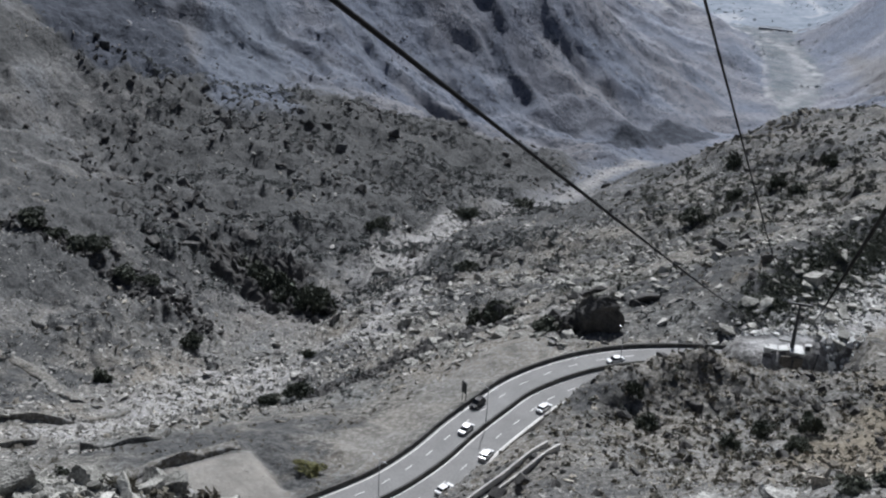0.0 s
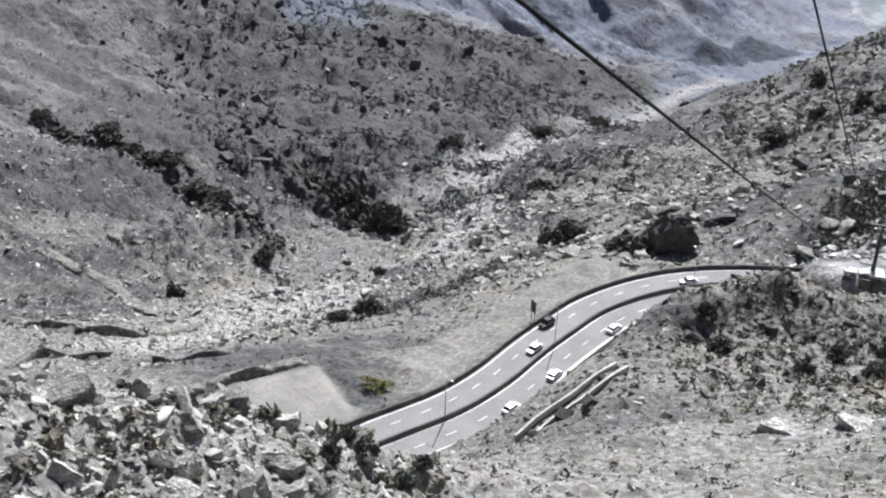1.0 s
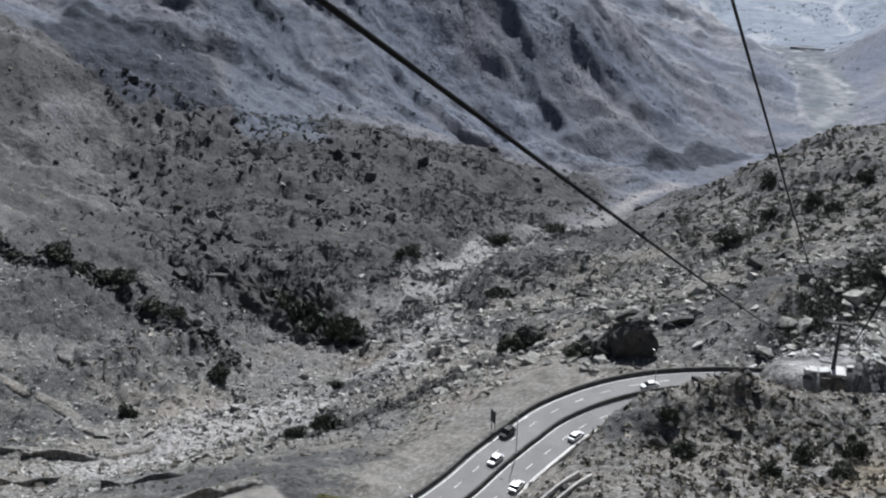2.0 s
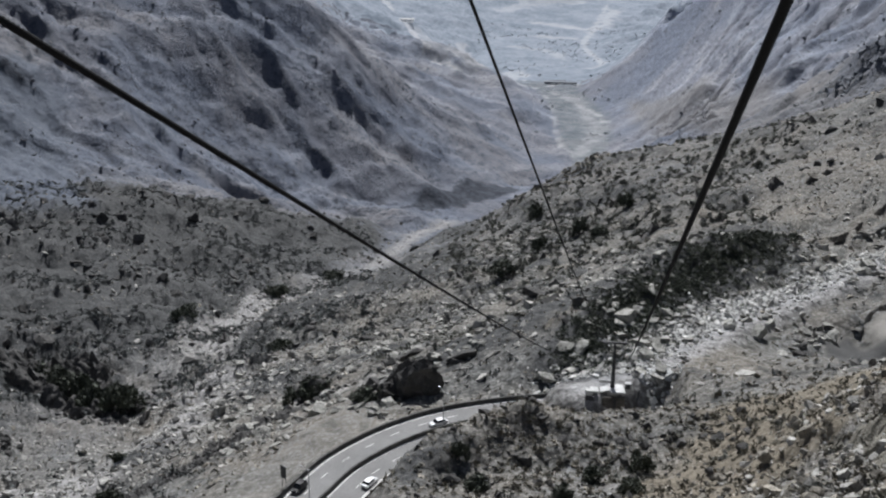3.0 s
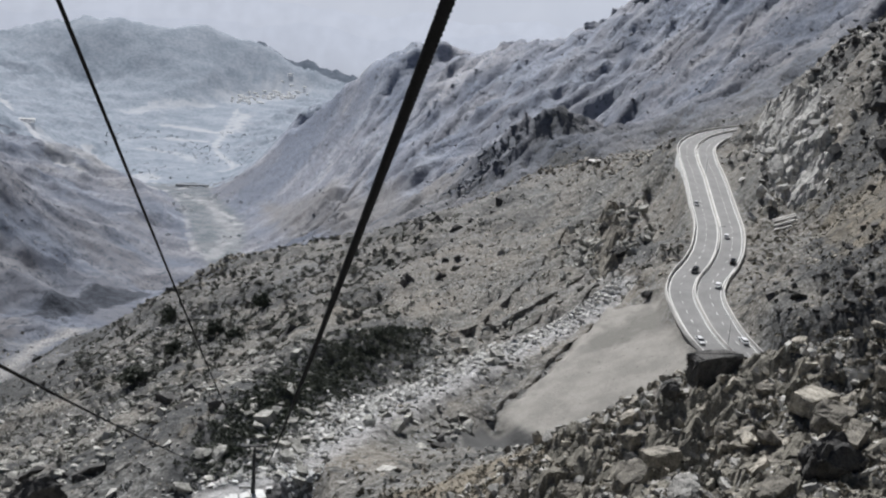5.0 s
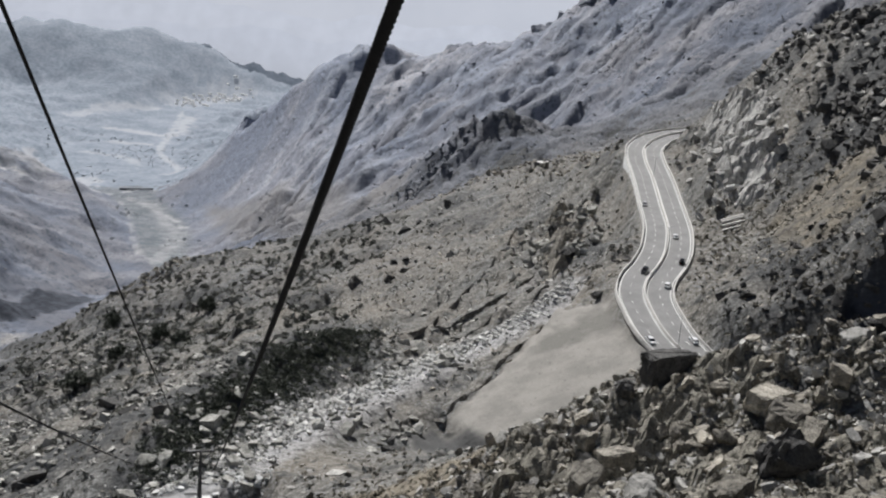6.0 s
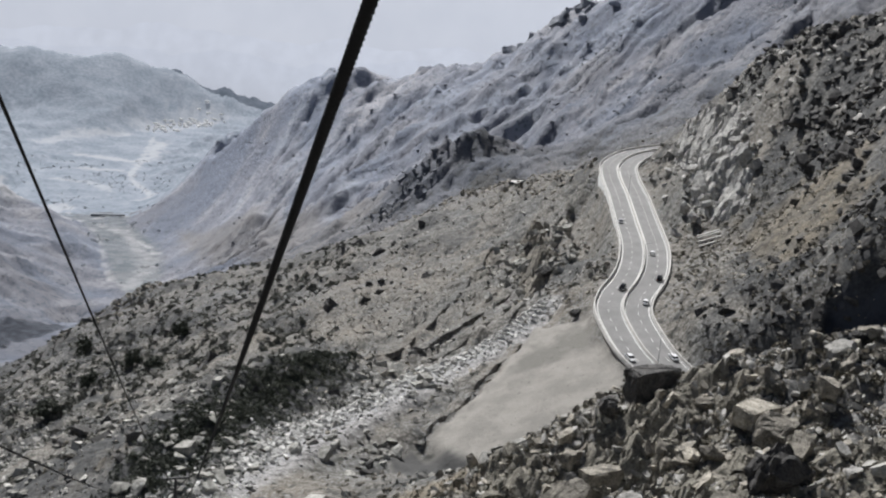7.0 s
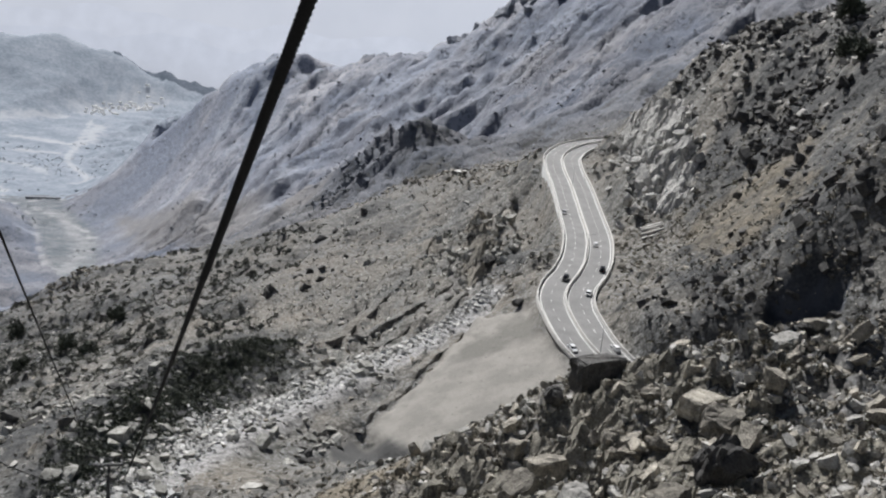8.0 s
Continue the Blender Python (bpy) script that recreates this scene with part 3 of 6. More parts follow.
def land(x, y):
    """Height of the ground and the share of graded fill, for arrays of plan places."""
    x, y = np.asarray(x, float).ravel(), np.asarray(y, float).ravel()
    z = np.empty_like(x)
    for k in range(0, len(x), 40000):
        s = slice(k, k + 40000)
        r = np.sqrt((x[s, None] - pts[:, 0]) ** 2 + (y[s, None] - pts[:, 1]) ** 2 + 16.0)
        z[s] = r @ weights[:len(pts)] + weights[len(pts)] + (x[s] * weights[-2] + y[s] * weights[-1]) / 1000
    far = np.hypot(x, y)
    rough = smoothstep(250, 1500, far)
    z += relief(x, y)
    ex, wx = smoothstep(90, 280, x) * smoothstep(900, 1250, far), smoothstep(-50, -220, x) * smoothstep(850, 1150, far)
    wob = fbm(x, y, 160, 3, 71) * 45
    mid = smoothstep(260, 440, far) * (1 - smoothstep(950, 1200, far))
    z += mid * (fbm(x + wob * 0.4, y * 0.6, 80, 5, 87, True) - 0.72) * (5.5 + 5.0 * smoothstep(-60, -160, x))
    ridge = np.hypot(x - 316, (y - 1021) * 0.7) / 48
    z += 15 * np.exp(-ridge ** 2) * (0.6 + 0.8 * fbm(x, y, 40, 3, 63, True))
    for line, high in BERMS:
        ok = (np.abs(x - line[:, 0].mean()) < 150) & (np.abs(y - line[:, 1].mean()) < 150)
        d, _ = to_line(x[ok], y[ok], line)
        z[ok] += high * np.exp(-(d / 1.8) ** 2)
    z += fbm(x, y, 90, 5, 11) * (1.2 + 3 * rough) + (fbm(x, y, 26, 4, 23, True) - 0.5) * (1.1 + 2.0 * rough)
    z += fbm(x, y, 6.5, 3, 31) * 0.55 + (fbm(x, y, 15, 3, 33, True) * 2.2 - 1.5) * mid
    stony = smoothstep(-0.05, 0.35, fbm(x, y, 75, 4, 95))
    z += mid * stony * (1 + 0.7 * smoothstep(-110, -180, x)) * (cells(x, y, 11.0, 93) * 3.4 + cells(x, y, 5.0, 94) * 1.2)
    for share, dx, dy in ((ex, -0.93, -0.37), (wx, 0.95, -0.3)):
        across, along = -x * dy + y * dx + wob, x * dx + y * dy
        z += share * (1 - smoothstep(2300, 2700, far)) * (cells(across, along * 0.4, 34.0, 97, 0.8) * 3.5 + cells(across, along * 0.6, 15.0, 98, 0.7) * 1.6) * (1.8 if dx < 0 else 1.0)
    rocky = far < 800
    for line in CRAGS:
        d, _ = to_line(x[rocky], y[rocky], line)
        w = np.exp(-(d / 22.0) ** 2)
        z[rocky] += w * (fbm(x[rocky], y[rocky], 17, 4, 91, True) * 2.6 - 1.0 + cells(x[rocky], y[rocky], 9.0, 92) * 1.3)
    deep = (far > 330) & (far < 2000) & (x < 120)
    d, k = to_line(x[deep], y[deep], gully)
    side = np.maximum(0, d - 9 - 16 * smoothstep(900, 1300, far[deep]))
    floor = gully[k, 2] + side * 0.3 + side ** 2 * 0.012 + fbm(x[deep], y[deep], 14, 3, 19) * 0.8
    z[deep] = np.where(d < 160, np.minimum(z[deep], floor), z[deep])
    low = (far > 1550) & (far < 4200) & (np.abs(x - 60) < 420)
    d, k = to_line(x[low], y[low], vale)
    half = vale_half[k]
    w = 1 - smoothstep(half * 0.85, half * 1.25, d)
    side = np.maximum(0, d - half)
    bed = vale[k, 2] + fbm(x[low], y[low], 60, 3, 18) * 2.5
    z[low] = np.minimum(z[low] * (1 - w) + bed * w, bed + 1 + side * 0.28 + side ** 2 * 0.0035)
    near = far < 900
    graded = np.zeros_like(x)
    xn, yn, zn = x[near], y[near], z[near]
    for line, half, fall in ((road_w, HALF_W, 9.0), (road_e, HALF_E, 8.0), (track, 4.0, 6.0)):
        d, k = to_line(xn, yn, line)
        w = 1 - smoothstep(half + 1.0, half + fall, d)
        zn = zn * (1 - w) + (line[k, 2] - (0.25 if half > 5 else 0.0)) * w
    g = smoothstep(-2.0, 3.0, inside(xn, yn, LOT_EAST) + fbm(xn, yn, 9, 2, 77) * 1.5)
    flat = 22 - (yn - 318) * 0.0 - (158 - xn) * 0.36 + np.minimum(0, yn - 318) * 0.05
    zn = zn * (1 - g) + np.minimum(flat, zn + 9) * g
    g2 = smoothstep(-2.0, 2.0, inside(xn, yn, LOT_WEST))
    zn = zn * (1 - g2) + -0.5 * g2
    g3 = smoothstep(-1.5, 1.5, inside(xn, yn, LOT_BANK) + fbm(xn, yn, 7, 2, 78))
    zn -= 7.5 * smoothstep(0.0, 3.0, inside(xn, yn, WALL_FOOT))
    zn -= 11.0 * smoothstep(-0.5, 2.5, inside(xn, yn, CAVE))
    g4 = smoothstep(-1.0, 1.0, inside(xn, yn, DARK_PATCH) + fbm(xn, yn, 9, 3, 48) * 3)
    z[near], graded[near] = zn, np.maximum(np.maximum(np.maximum(g, g2 * 0.8), g3 * 0.3), g4)
    return z, graded


def ground_at(x, y):
    return float(land([x], [y])[0][0])


def sheet(name, mat, angles, radii):
    """A ground sheet of rings round the origin."""
    a, r = np.meshgrid(angles, radii)
    x, y = r * np.sin(a), r * np.cos(a)
    z, graded = land(x, y)
    na, nr = len(angles), len(radii)
    i = np.arange(na * nr).reshape(nr, na)
    quads = np.stack([i[:-1, :-1], i[:-1, 1:], i[1:, 1:], i[1:, :-1]], -1).reshape(-1, 4)
    ob = mesh_from(name, np.stack([x.ravel(), y.ravel(), z], 1), quads, mat)
    ob.data.shade_smooth()
    return ob, x.ravel(), y.ravel(), z, graded


fine_a = np.radians(np.arange(-42, 50.01, 0.14))
coarse_a = np.radians(np.arange(50, 318.1, 4.0))
angles = np.concatenate([fine_a[:-1], coarse_a])
radii = np.concatenate([[0.5, 12, 24], 34 * 1.0074 ** np.arange(0, 447), 34 * 1.0074 ** 446 * 1.0048 ** np.arange(1, 210)])
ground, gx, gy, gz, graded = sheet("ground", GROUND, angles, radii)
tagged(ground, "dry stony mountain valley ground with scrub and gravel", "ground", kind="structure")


def put_mask(ob, name, values):
    ob.data.attributes.new(name, "FLOAT", "POINT").data.foreach_set("value", np.asarray(values, np.float32))


far_m = np.hypot(gx, gy)
d_gully = np.full(len(gx), 999.0)
sel = far_m < 2600
d_gully[sel], _ = to_line(gx[sel], gy[sel], gully)
d_track, _ = to_line(gx, gy, track[::2])
wide = 20 + 30 * smoothstep(250, 500, far_m) * (1 - smoothstep(700, 900, far_m)) + 30 * smoothstep(1000, 1250, far_m)
pale = np.clip(1.0 - d_gully / wide, 0, 1) * (0.55 + 0.15 * smoothstep(700, 1000, far_m))
pale *= (1 - 0.4 * smoothstep(-125, -165, gx) * (1 - smoothstep(450, 540, far_m))) * (1 - smoothstep(1220, 1330, far_m))
d_wash, _ = to_line(gx, gy, spline(WASH, 6.0))
pale = np.maximum(pale, 0.82 * np.clip(1.5 - (d_wash + 9 * fbm(gx, gy, 30, 4, 43)) / 15, 0, 1))
pale = np.maximum(pale, np.clip(1.2 - d_track / 11, 0, 1))
near_pale = 0.24 * smoothstep(10, 70, gx) * smoothstep(300, 360, far_m) * (1 - smoothstep(620, 800, far_m)) * (0.8 + 0.8 * fbm(gx, gy, 80, 3, 42)) + 0.34 * (1 - smoothstep(150, 330, far_m)) + 0.12 * smoothstep(-0.2, 0.5, fbm(gx, gy, 60, 3, 41)) * (1 - smoothstep(500, 1000, far_m))
pale = np.maximum(pale, near_pale)
scrub = 0.34 + 0.48 * fbm(gx, gy, 70, 4, 51) + (0.5 + 0.45 * fbm(gx, gy, 110, 3, 57)) * smoothstep(470, 600, far_m) * (1 - smoothstep(900, 1250, far_m)) * smoothstep(-20, -110, gx) * smoothstep(-0.60, -0.46, np.arctan2(gx, gy))
GRASS_EAST = [(100, 118), (134, 128), (165, 190), (140, 182), (122, 158)]
hollow = spline([(14, 284, 0), (40, 330, 0), (66, 376, 0), (98, 420, 0)], 4.0)
d_hollow, _ = to_line(gx, gy, hollow)
scrub = np.maximum(scrub, 1.2 - d_hollow / 22)
scrub = np.maximum(scrub, 0.55 * smoothstep(-6, 6, inside(gx, gy, GRASS_EAST)))
scrub = np.maximum(scrub, (0.5 + 0.75 * fbm(gx, gy, 70, 4, 58)) * smoothstep(-140, -190, gx) * smoothstep(380, 470, far_m) * (1 - smoothstep(950, 1150, far_m)))
scrub = np.maximum(scrub, (0.52 + 0.4 * fbm(gx, gy, 50, 3, 59)) * smoothstep(-130, -175, gx) * smoothstep(240, 280, far_m) * (1 - smoothstep(480, 560, far_m)))
d_spur = np.full(len(gx), 999.0)
sel = far_m < 320
for key in ("spur_crest", "spur_south"):
    d_spur[sel] = np.minimum(d_spur[sel], to_line(gx[sel], gy[sel], spline(LAND[key][:3], 4.0))[0])
scrub = np.maximum(scrub, 0.42 * np.exp(-(d_spur / 20) ** 2))
scrub = np.maximum(scrub, (0.90 + 0.75 * fbm(gx, gy, 60, 4, 52) - 0.45 * smoothstep(-300, -380, gx + 0.35 * (gy - 560))) * smoothstep(-50, -110, gx) * smoothstep(430, 520, far_m) * (1 - smoothstep(980, 1150, far_m)))
scrub = np.maximum(scrub, (0.54 + 0.6 * fbm(gx, gy, 40, 4, 53)) * smoothstep(-125, -165, gx) * smoothstep(235, 300, far_m) * (1 - smoothstep(430, 520, far_m)))
scrub = np.maximum(scrub, (0.36 + 0.6 * fbm(gx, gy, 45, 4, 54)) * smoothstep(-60, -10, gx) * (1 - smoothstep(60, 110, gx)) * smoothstep(330, 400, far_m) * (1 - smoothstep(700, 800, far_m)))
east_hill = smoothstep(-8, 10, inside(gx, gy, EAST_HILL) + 10 * fbm(gx, gy, 40, 3, 55))
scrub = np.maximum(scrub, (0.62 + 0.55 * fbm(gx, gy, 35, 4, 56)) * east_hill)
bare = smoothstep(-6, 12, inside(gx, gy, BARE_SLOPE) + 10 * fbm(gx, gy, 50, 3, 60))
scrub *= 1 - 0.75 * bare
pale *= 1 - 0.8 * east_hill
scrub = scrub * (0.15 + 0.85 * smoothstep(10, 34, d_gully))
put_mask(ground, "graded", graded)
put_mask(ground, "pale_stones", pale * (1 - graded))
put_mask(ground, "scrub", np.clip(scrub, 0, 1) * (1 - graded) * (1 - smoothstep(980, 1200, far_m)))
rib_wob = fbm(gx, gy, 160, 3, 71) * 45
on_east = gx > 0
# share of haze in the far rock's colour, growing with distance
put_mask(ground, "haze_tint", (0.46 + 0.54 * smoothstep(90, 280, gx)) * smoothstep(640, 2150, far_m + 120 * fbm(gx, gy, 240, 3, 62)))
put_mask(ground, "rib_across", np.where(on_east, gx * 0.37 - gy * 0.93, gx * 0.3 + gy * 0.95) + rib_wob)
put_mask(ground, "rib_along", np.where(on_east, gx * -0.93 - gy * 0.37, gx * 0.95 - gy * 0.3) * 0.22)
BENCH = [(166, 2180), (240, 2000), (287, 1845), (285, 1450), (263, 1074), (235, 1082), (205, 1430), (180, 1900)]
put_mask(ground, "bench", 0.8 * smoothstep(-20, 20, inside(gx, gy, BENCH) + 14 * fbm(gx, gy, 70, 3, 49)))
GRASS = [(14, 178), (34, 168), (56, 176), (78, 198), (86, 222), (66, 246), (40, 240), (30, 212)]
GRASS_HILL = [(203, 316), (222, 316), (250, 343), (264, 372), (242, 404), (222, 374)]
put_mask(ground, "dry_grass", np.maximum(smoothstep(-8, 8, inside(gx, gy, GRASS) + 6 * fbm(gx, gy, 20, 3, 46)), 0.55 * smoothstep(-8, 8, inside(gx, gy, GRASS_HILL) + 9 * fbm(gx, gy, 16, 3, 46))))
# pale washed beds, tracks and cleared ground in the far valley: line and width
WASHED = [([(6, 2381), (31, 2194), (36, 2034), (44, 1921), (58, 1830), (70, 1770)], 4, 0.5), ([(33, 2344), (100, 2172), (130, 2064)], 6, 0.6), ([(69, 2307), (107, 2038), (87, 1908), (75, 1814)], 14, 0.35), ([(-35, 2319), (27, 2418), (88, 2447)], 7, 0.6),
          ([(-150, 2400), (-98, 2440), (-45, 2560)], 32, 0.6), ([(-291, 2570), (-252, 2477), (-220, 2371), (-166, 2333), (-135, 2311)], 8, 0.85), ([(-255, 2560), (-210, 2400), (-178, 2350)], 17, 0.4),
          ([(-190, 2940), (-180, 2900), (-170, 2840)], 14, 0.7), ([(-457, 3356), (-411, 3238), (-370, 3050)], 12, 0.7), ([(208, 3705), (157, 3319), (116, 3018), (148, 2709), (104, 2659)], 9, 0.55),
          ([(-11, 3384), (52, 3342), (156, 3288), (227, 3625)], 18, 0.6), ([(-99, 3511), (-13, 3656), (128, 3755)], 26, 0.45), ([(2, 3144), (90, 3123)], 20, 0.5), ([(-60, 2960), (30, 2900), (60, 2780)], 14, 0.4), ([(205, 3881), (419, 4075)], 60, 0.35)]


def washed(x, y):
    out = np.zeros(len(x))
    for p, w, share in WASHED:
        d, _ = to_line(x, y, spline([(*q, 0.0) for q in p], 12.0))
        out = np.maximum(out, share * (1 - smoothstep(0.5 * w, 1.6 * w, d + fbm(x, y, 28, 4, 47) * w * 0.9)))
    return out


wash = np.zeros(len(gx))
wash[far_m > 1500] = washed(gx[far_m > 1500], gy[far_m > 1500])
wash = np.maximum(wash, 0.45 * (1 - smoothstep(2.0, 4.5, d_track + 1.5 * fbm(gx, gy, 12, 3, 50))))
d_vale, k_vale = to_line(gx, gy, vale[::2])
put_mask(ground, "vale_floor", 0.8 * (1 - smoothstep(0.8, 1.3, d_vale / vale_half[::2][k_vale])) * smoothstep(1600, 1700, far_m))
put_mask(ground, "washed", wash)
put_mask(ground, "scree", smoothstep(-8, 8, inside(gx, gy, SCREE) + 9 * fbm(gx, gy, 60, 4, 44)) * smoothstep(820, 900, far_m))
# plan outlines where that shade is painted on the ground
shade_at = np.maximum(np.maximum(inside(gx, gy, CLIFF), inside(gx, gy, SCARP)), inside(gx, gy, GULLY_FOOT))
put_mask(ground, "cliff_shade", np.maximum(smoothstep(-4, 4, shade_at + 8 * fbm(gx, gy, 40, 4, 45)), smoothstep(-1, 1, inside(gx, gy, CAVE))))
put_mask(ground, "dark_patch", smoothstep(-1.5, 1.5, inside(gx, gy, DARK_PATCH) + 3 * fbm(gx, gy, 9, 3, 48)))
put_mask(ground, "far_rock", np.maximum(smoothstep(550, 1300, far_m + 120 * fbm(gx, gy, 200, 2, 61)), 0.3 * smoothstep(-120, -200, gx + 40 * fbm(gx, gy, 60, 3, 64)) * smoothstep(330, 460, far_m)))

far_a = np.radians(np.concatenate([np.arange(-50, -18, 1.0), np.arange(-18, 14, 0.1), np.arange(14, 60.01, 1.0)]))
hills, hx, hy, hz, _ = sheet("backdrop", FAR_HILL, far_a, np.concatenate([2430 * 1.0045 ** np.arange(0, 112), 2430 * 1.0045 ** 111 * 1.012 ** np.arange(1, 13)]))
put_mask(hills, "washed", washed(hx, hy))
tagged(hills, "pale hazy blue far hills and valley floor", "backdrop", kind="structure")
rim_a = np.radians(np.arange(-60, 70.01, 0.2))
rim_x, rim_y = 4700 * np.sin(rim_a), 4700 * np.cos(rim_a)
low_rim = -262 + 55 * fbm(np.degrees(rim_a) * 40, 0 * rim_a, 260, 4, 201)
high_rim = np.maximum(low_rim + 4, -190 + 45 * fbm(np.degrees(rim_a) * 40, 0 * rim_a, 260, 4, 202))
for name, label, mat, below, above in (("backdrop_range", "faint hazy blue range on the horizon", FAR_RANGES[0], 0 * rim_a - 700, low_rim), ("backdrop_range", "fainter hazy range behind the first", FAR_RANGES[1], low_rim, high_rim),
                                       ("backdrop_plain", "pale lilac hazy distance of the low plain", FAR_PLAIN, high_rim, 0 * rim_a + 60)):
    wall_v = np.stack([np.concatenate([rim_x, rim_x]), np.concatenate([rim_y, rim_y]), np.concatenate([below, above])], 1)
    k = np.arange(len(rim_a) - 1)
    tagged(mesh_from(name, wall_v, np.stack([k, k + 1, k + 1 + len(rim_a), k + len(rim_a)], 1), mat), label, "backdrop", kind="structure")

# ---- things ----
def sweep(line, profile, closed=True):
    """A closed outline (offset to the line's right, height) drawn along a line."""
    d = np.gradient(line[:, :2], axis=0)
    d /= np.linalg.norm(d, axis=1)[:, None]
    right = np.stack([d[:, 1], -d[:, 0]], 1)
    n, k = len(line), len(profile)
    v = np.array([[*(line[i, :2] + right[i] * o), line[i, 2] + h] for i in range(n) for o, h in profile])
    f = [(i * k + j, i * k + (j + 1) % k, (i + 1) * k + (j + 1) % k, (i + 1) * k + j) for i in range(n - 1) for j in range(k if closed else k - 1)]
    return v, f


def place_on(line, s, off):
    """Place and heading at s metres along a line, off metres to its right."""
    run = np.concatenate([[0], np.cumsum(np.linalg.norm(np.diff(line[:, :2], axis=0), axis=1))])
    p = [np.interp(s, run, line[:, k]) for k in range(3)]
    q = [np.interp(s + 1.0, run, line[:, k]) for k in range(3)]
    a = math.atan2(q[1] - p[1], q[0] - p[0])
    return Vector((p[0] + math.sin(a) * off, p[1] - math.cos(a) * off, p[2])), a


def length_of(line):
    return float(np.linalg.norm(np.diff(line[:, :2], axis=0), axis=1).sum())


def build_road(line, half, label, barrier, barrier_label):
    road = tagged(new("road"), label, "road", kind="structure")
    def strip(name, mat, profile, first=0, last=None, text=""):
        v, f = sweep(line[first:last], profile)
        ob = mesh_from(name, v, f, mat, road)
        if text:
            ob["label"] = text
        return ob
    strip("carriageway", ASPHALT, [(-half, 0), (half, 0), (half, -1.2), (-half, -1.2)])
    wall = [(-0.36, -0.6), (-0.36, 0.15), (-0.24, 0.35), (-0.20, 0.95), (0.20, 0.95), (0.24, 0.35), (0.36, 0.15), (0.36, -0.6)]
    for name, off in (("parapet", -half + 0.1), ("parapet", half - 0.1), ("median_barrier", 0.0)):
        dark = barrier if off <= 0 else CONCRETE
        strip(name, dark, [(o + off, h) for o, h in wall][::-1], text=barrier_label if off <= 0 else "weathered concrete barrier")
    for off in (-half + 1.15, half - 1.15, -0.75, 0.75):
        strip("edge_line", LINE, [(off - 0.14, 0.012), (off + 0.14, 0.012), (off + 0.14, 0.004), (off - 0.14, 0.004)])
    bm = bmesh.new()
    box(bm, 0, 0, 0.008, 2.6, 0.17, 0.008)
    dash = part("lane_mark", bm, LINE, road)
    first = True
    for off in (-half / 2 - 0.1, half / 2 + 0.1):
        for s in np.arange(3, length_of(line) - 4, 7.5):
            p, a = place_on(line, s, off)
            ob = dash if first else new("lane_mark", dash.data)
            first = False
            ob.parent = road
            slope = math.atan2(place_on(line, s + 1, off)[0].z - p.z, 1.0)
            ob.matrix_basis = Matrix.Translation(p) @ Matrix.Rotation(a, 4, "Z") @ Matrix.Rotation(-slope, 4, "Y")
    return road


build_road(road_w, HALF_W, "grey dual carriageway with dashed lanes and dark barriers", DARK_CONCRETE, "dark concrete barrier")
build_road(road_e, HALF_E, "winding grey dual carriageway with pale concrete barriers", CONCRETE, "weathered concrete barrier")

# retaining wall under the outer edge of the upper bend
v, f = sweep(road_e[103:158], [(-HALF_E - 1.9, -9.0), (-HALF_E - 0.3, 0.2), (-HALF_E + 0.15, 0.2), (-HALF_E + 0.15, -9.0)][::-1])
tagged(mesh_from("retaining_wall", v, f, WHITE_WALL), "pale plastered retaining wall below the road bend", "wall", kind="structure")


# ---- lamp posts, sign, cars ----
def street_lamp(p, turn, twin=True):
    top = tagged(new("street_lamp"), "slim grey steel street lamp on the median", "street lamp", "street lamps of the road")
    bm = bmesh.new()
    rod(bm, (0, 0, -0.3), (0, 0, 10.0), 0.13, 0.075, 10)
    part("pole", bm, STEEL, top)
    bm = bmesh.new()
    rod(bm, (0, 0, 0.5), (0, 0, 1.1), 0.22, 0.22, 10)
    part("base", bm, CONCRETE, top)
    for sgn in (-1, 1):
        bm = bmesh.new()
        rod(bm, (0, 0, 9.8), (0, sgn * 1.6, 10.4), 0.05, 0.04, 8)
        part("arm", bm, STEEL, top)
        bm = bmesh.new()
        box(bm, 0, sgn * 1.9, 10.42, 0.26, 0.75, 0.14, bevel=0.04)
        part("lamp_head", bm, STEEL, top)
    top.matrix_basis = Matrix.Translation(p) @ Matrix.Rotation(turn, 4, "Z")
    return top


def nearest_s(line, x, y):
    d, k = to_line(np.array([x]), np.array([y]), line)
    run = np.concatenate([[0], np.cumsum(np.linalg.norm(np.diff(line[:, :2], axis=0), axis=1))])
    t = line[min(k[0] + 1, len(line) - 1), :2] - line[max(k[0] - 1, 0), :2]
    t /= np.linalg.norm(t)
    off = (x - line[k[0], 0]) * t[1] - (y - line[k[0], 1]) * t[0]
    return run[k[0]], off


lamp = None
for line, places in ((road_w, [(-53, 174), (-40, 211), (-17, 247)]), (road_e, [(166, 316), (196, 395), (240, 503), (300, 610)])):
    for x, y in places:
        s, _ = nearest_s(line, x, y)
        p, a = place_on(line, s, 0.0)
        if lamp is None:
            lamp = street_lamp(p, a)
        else:
            copy_thing(lamp, Matrix.Translation(p) @ Matrix.Rotation(a, 4, "Z"))

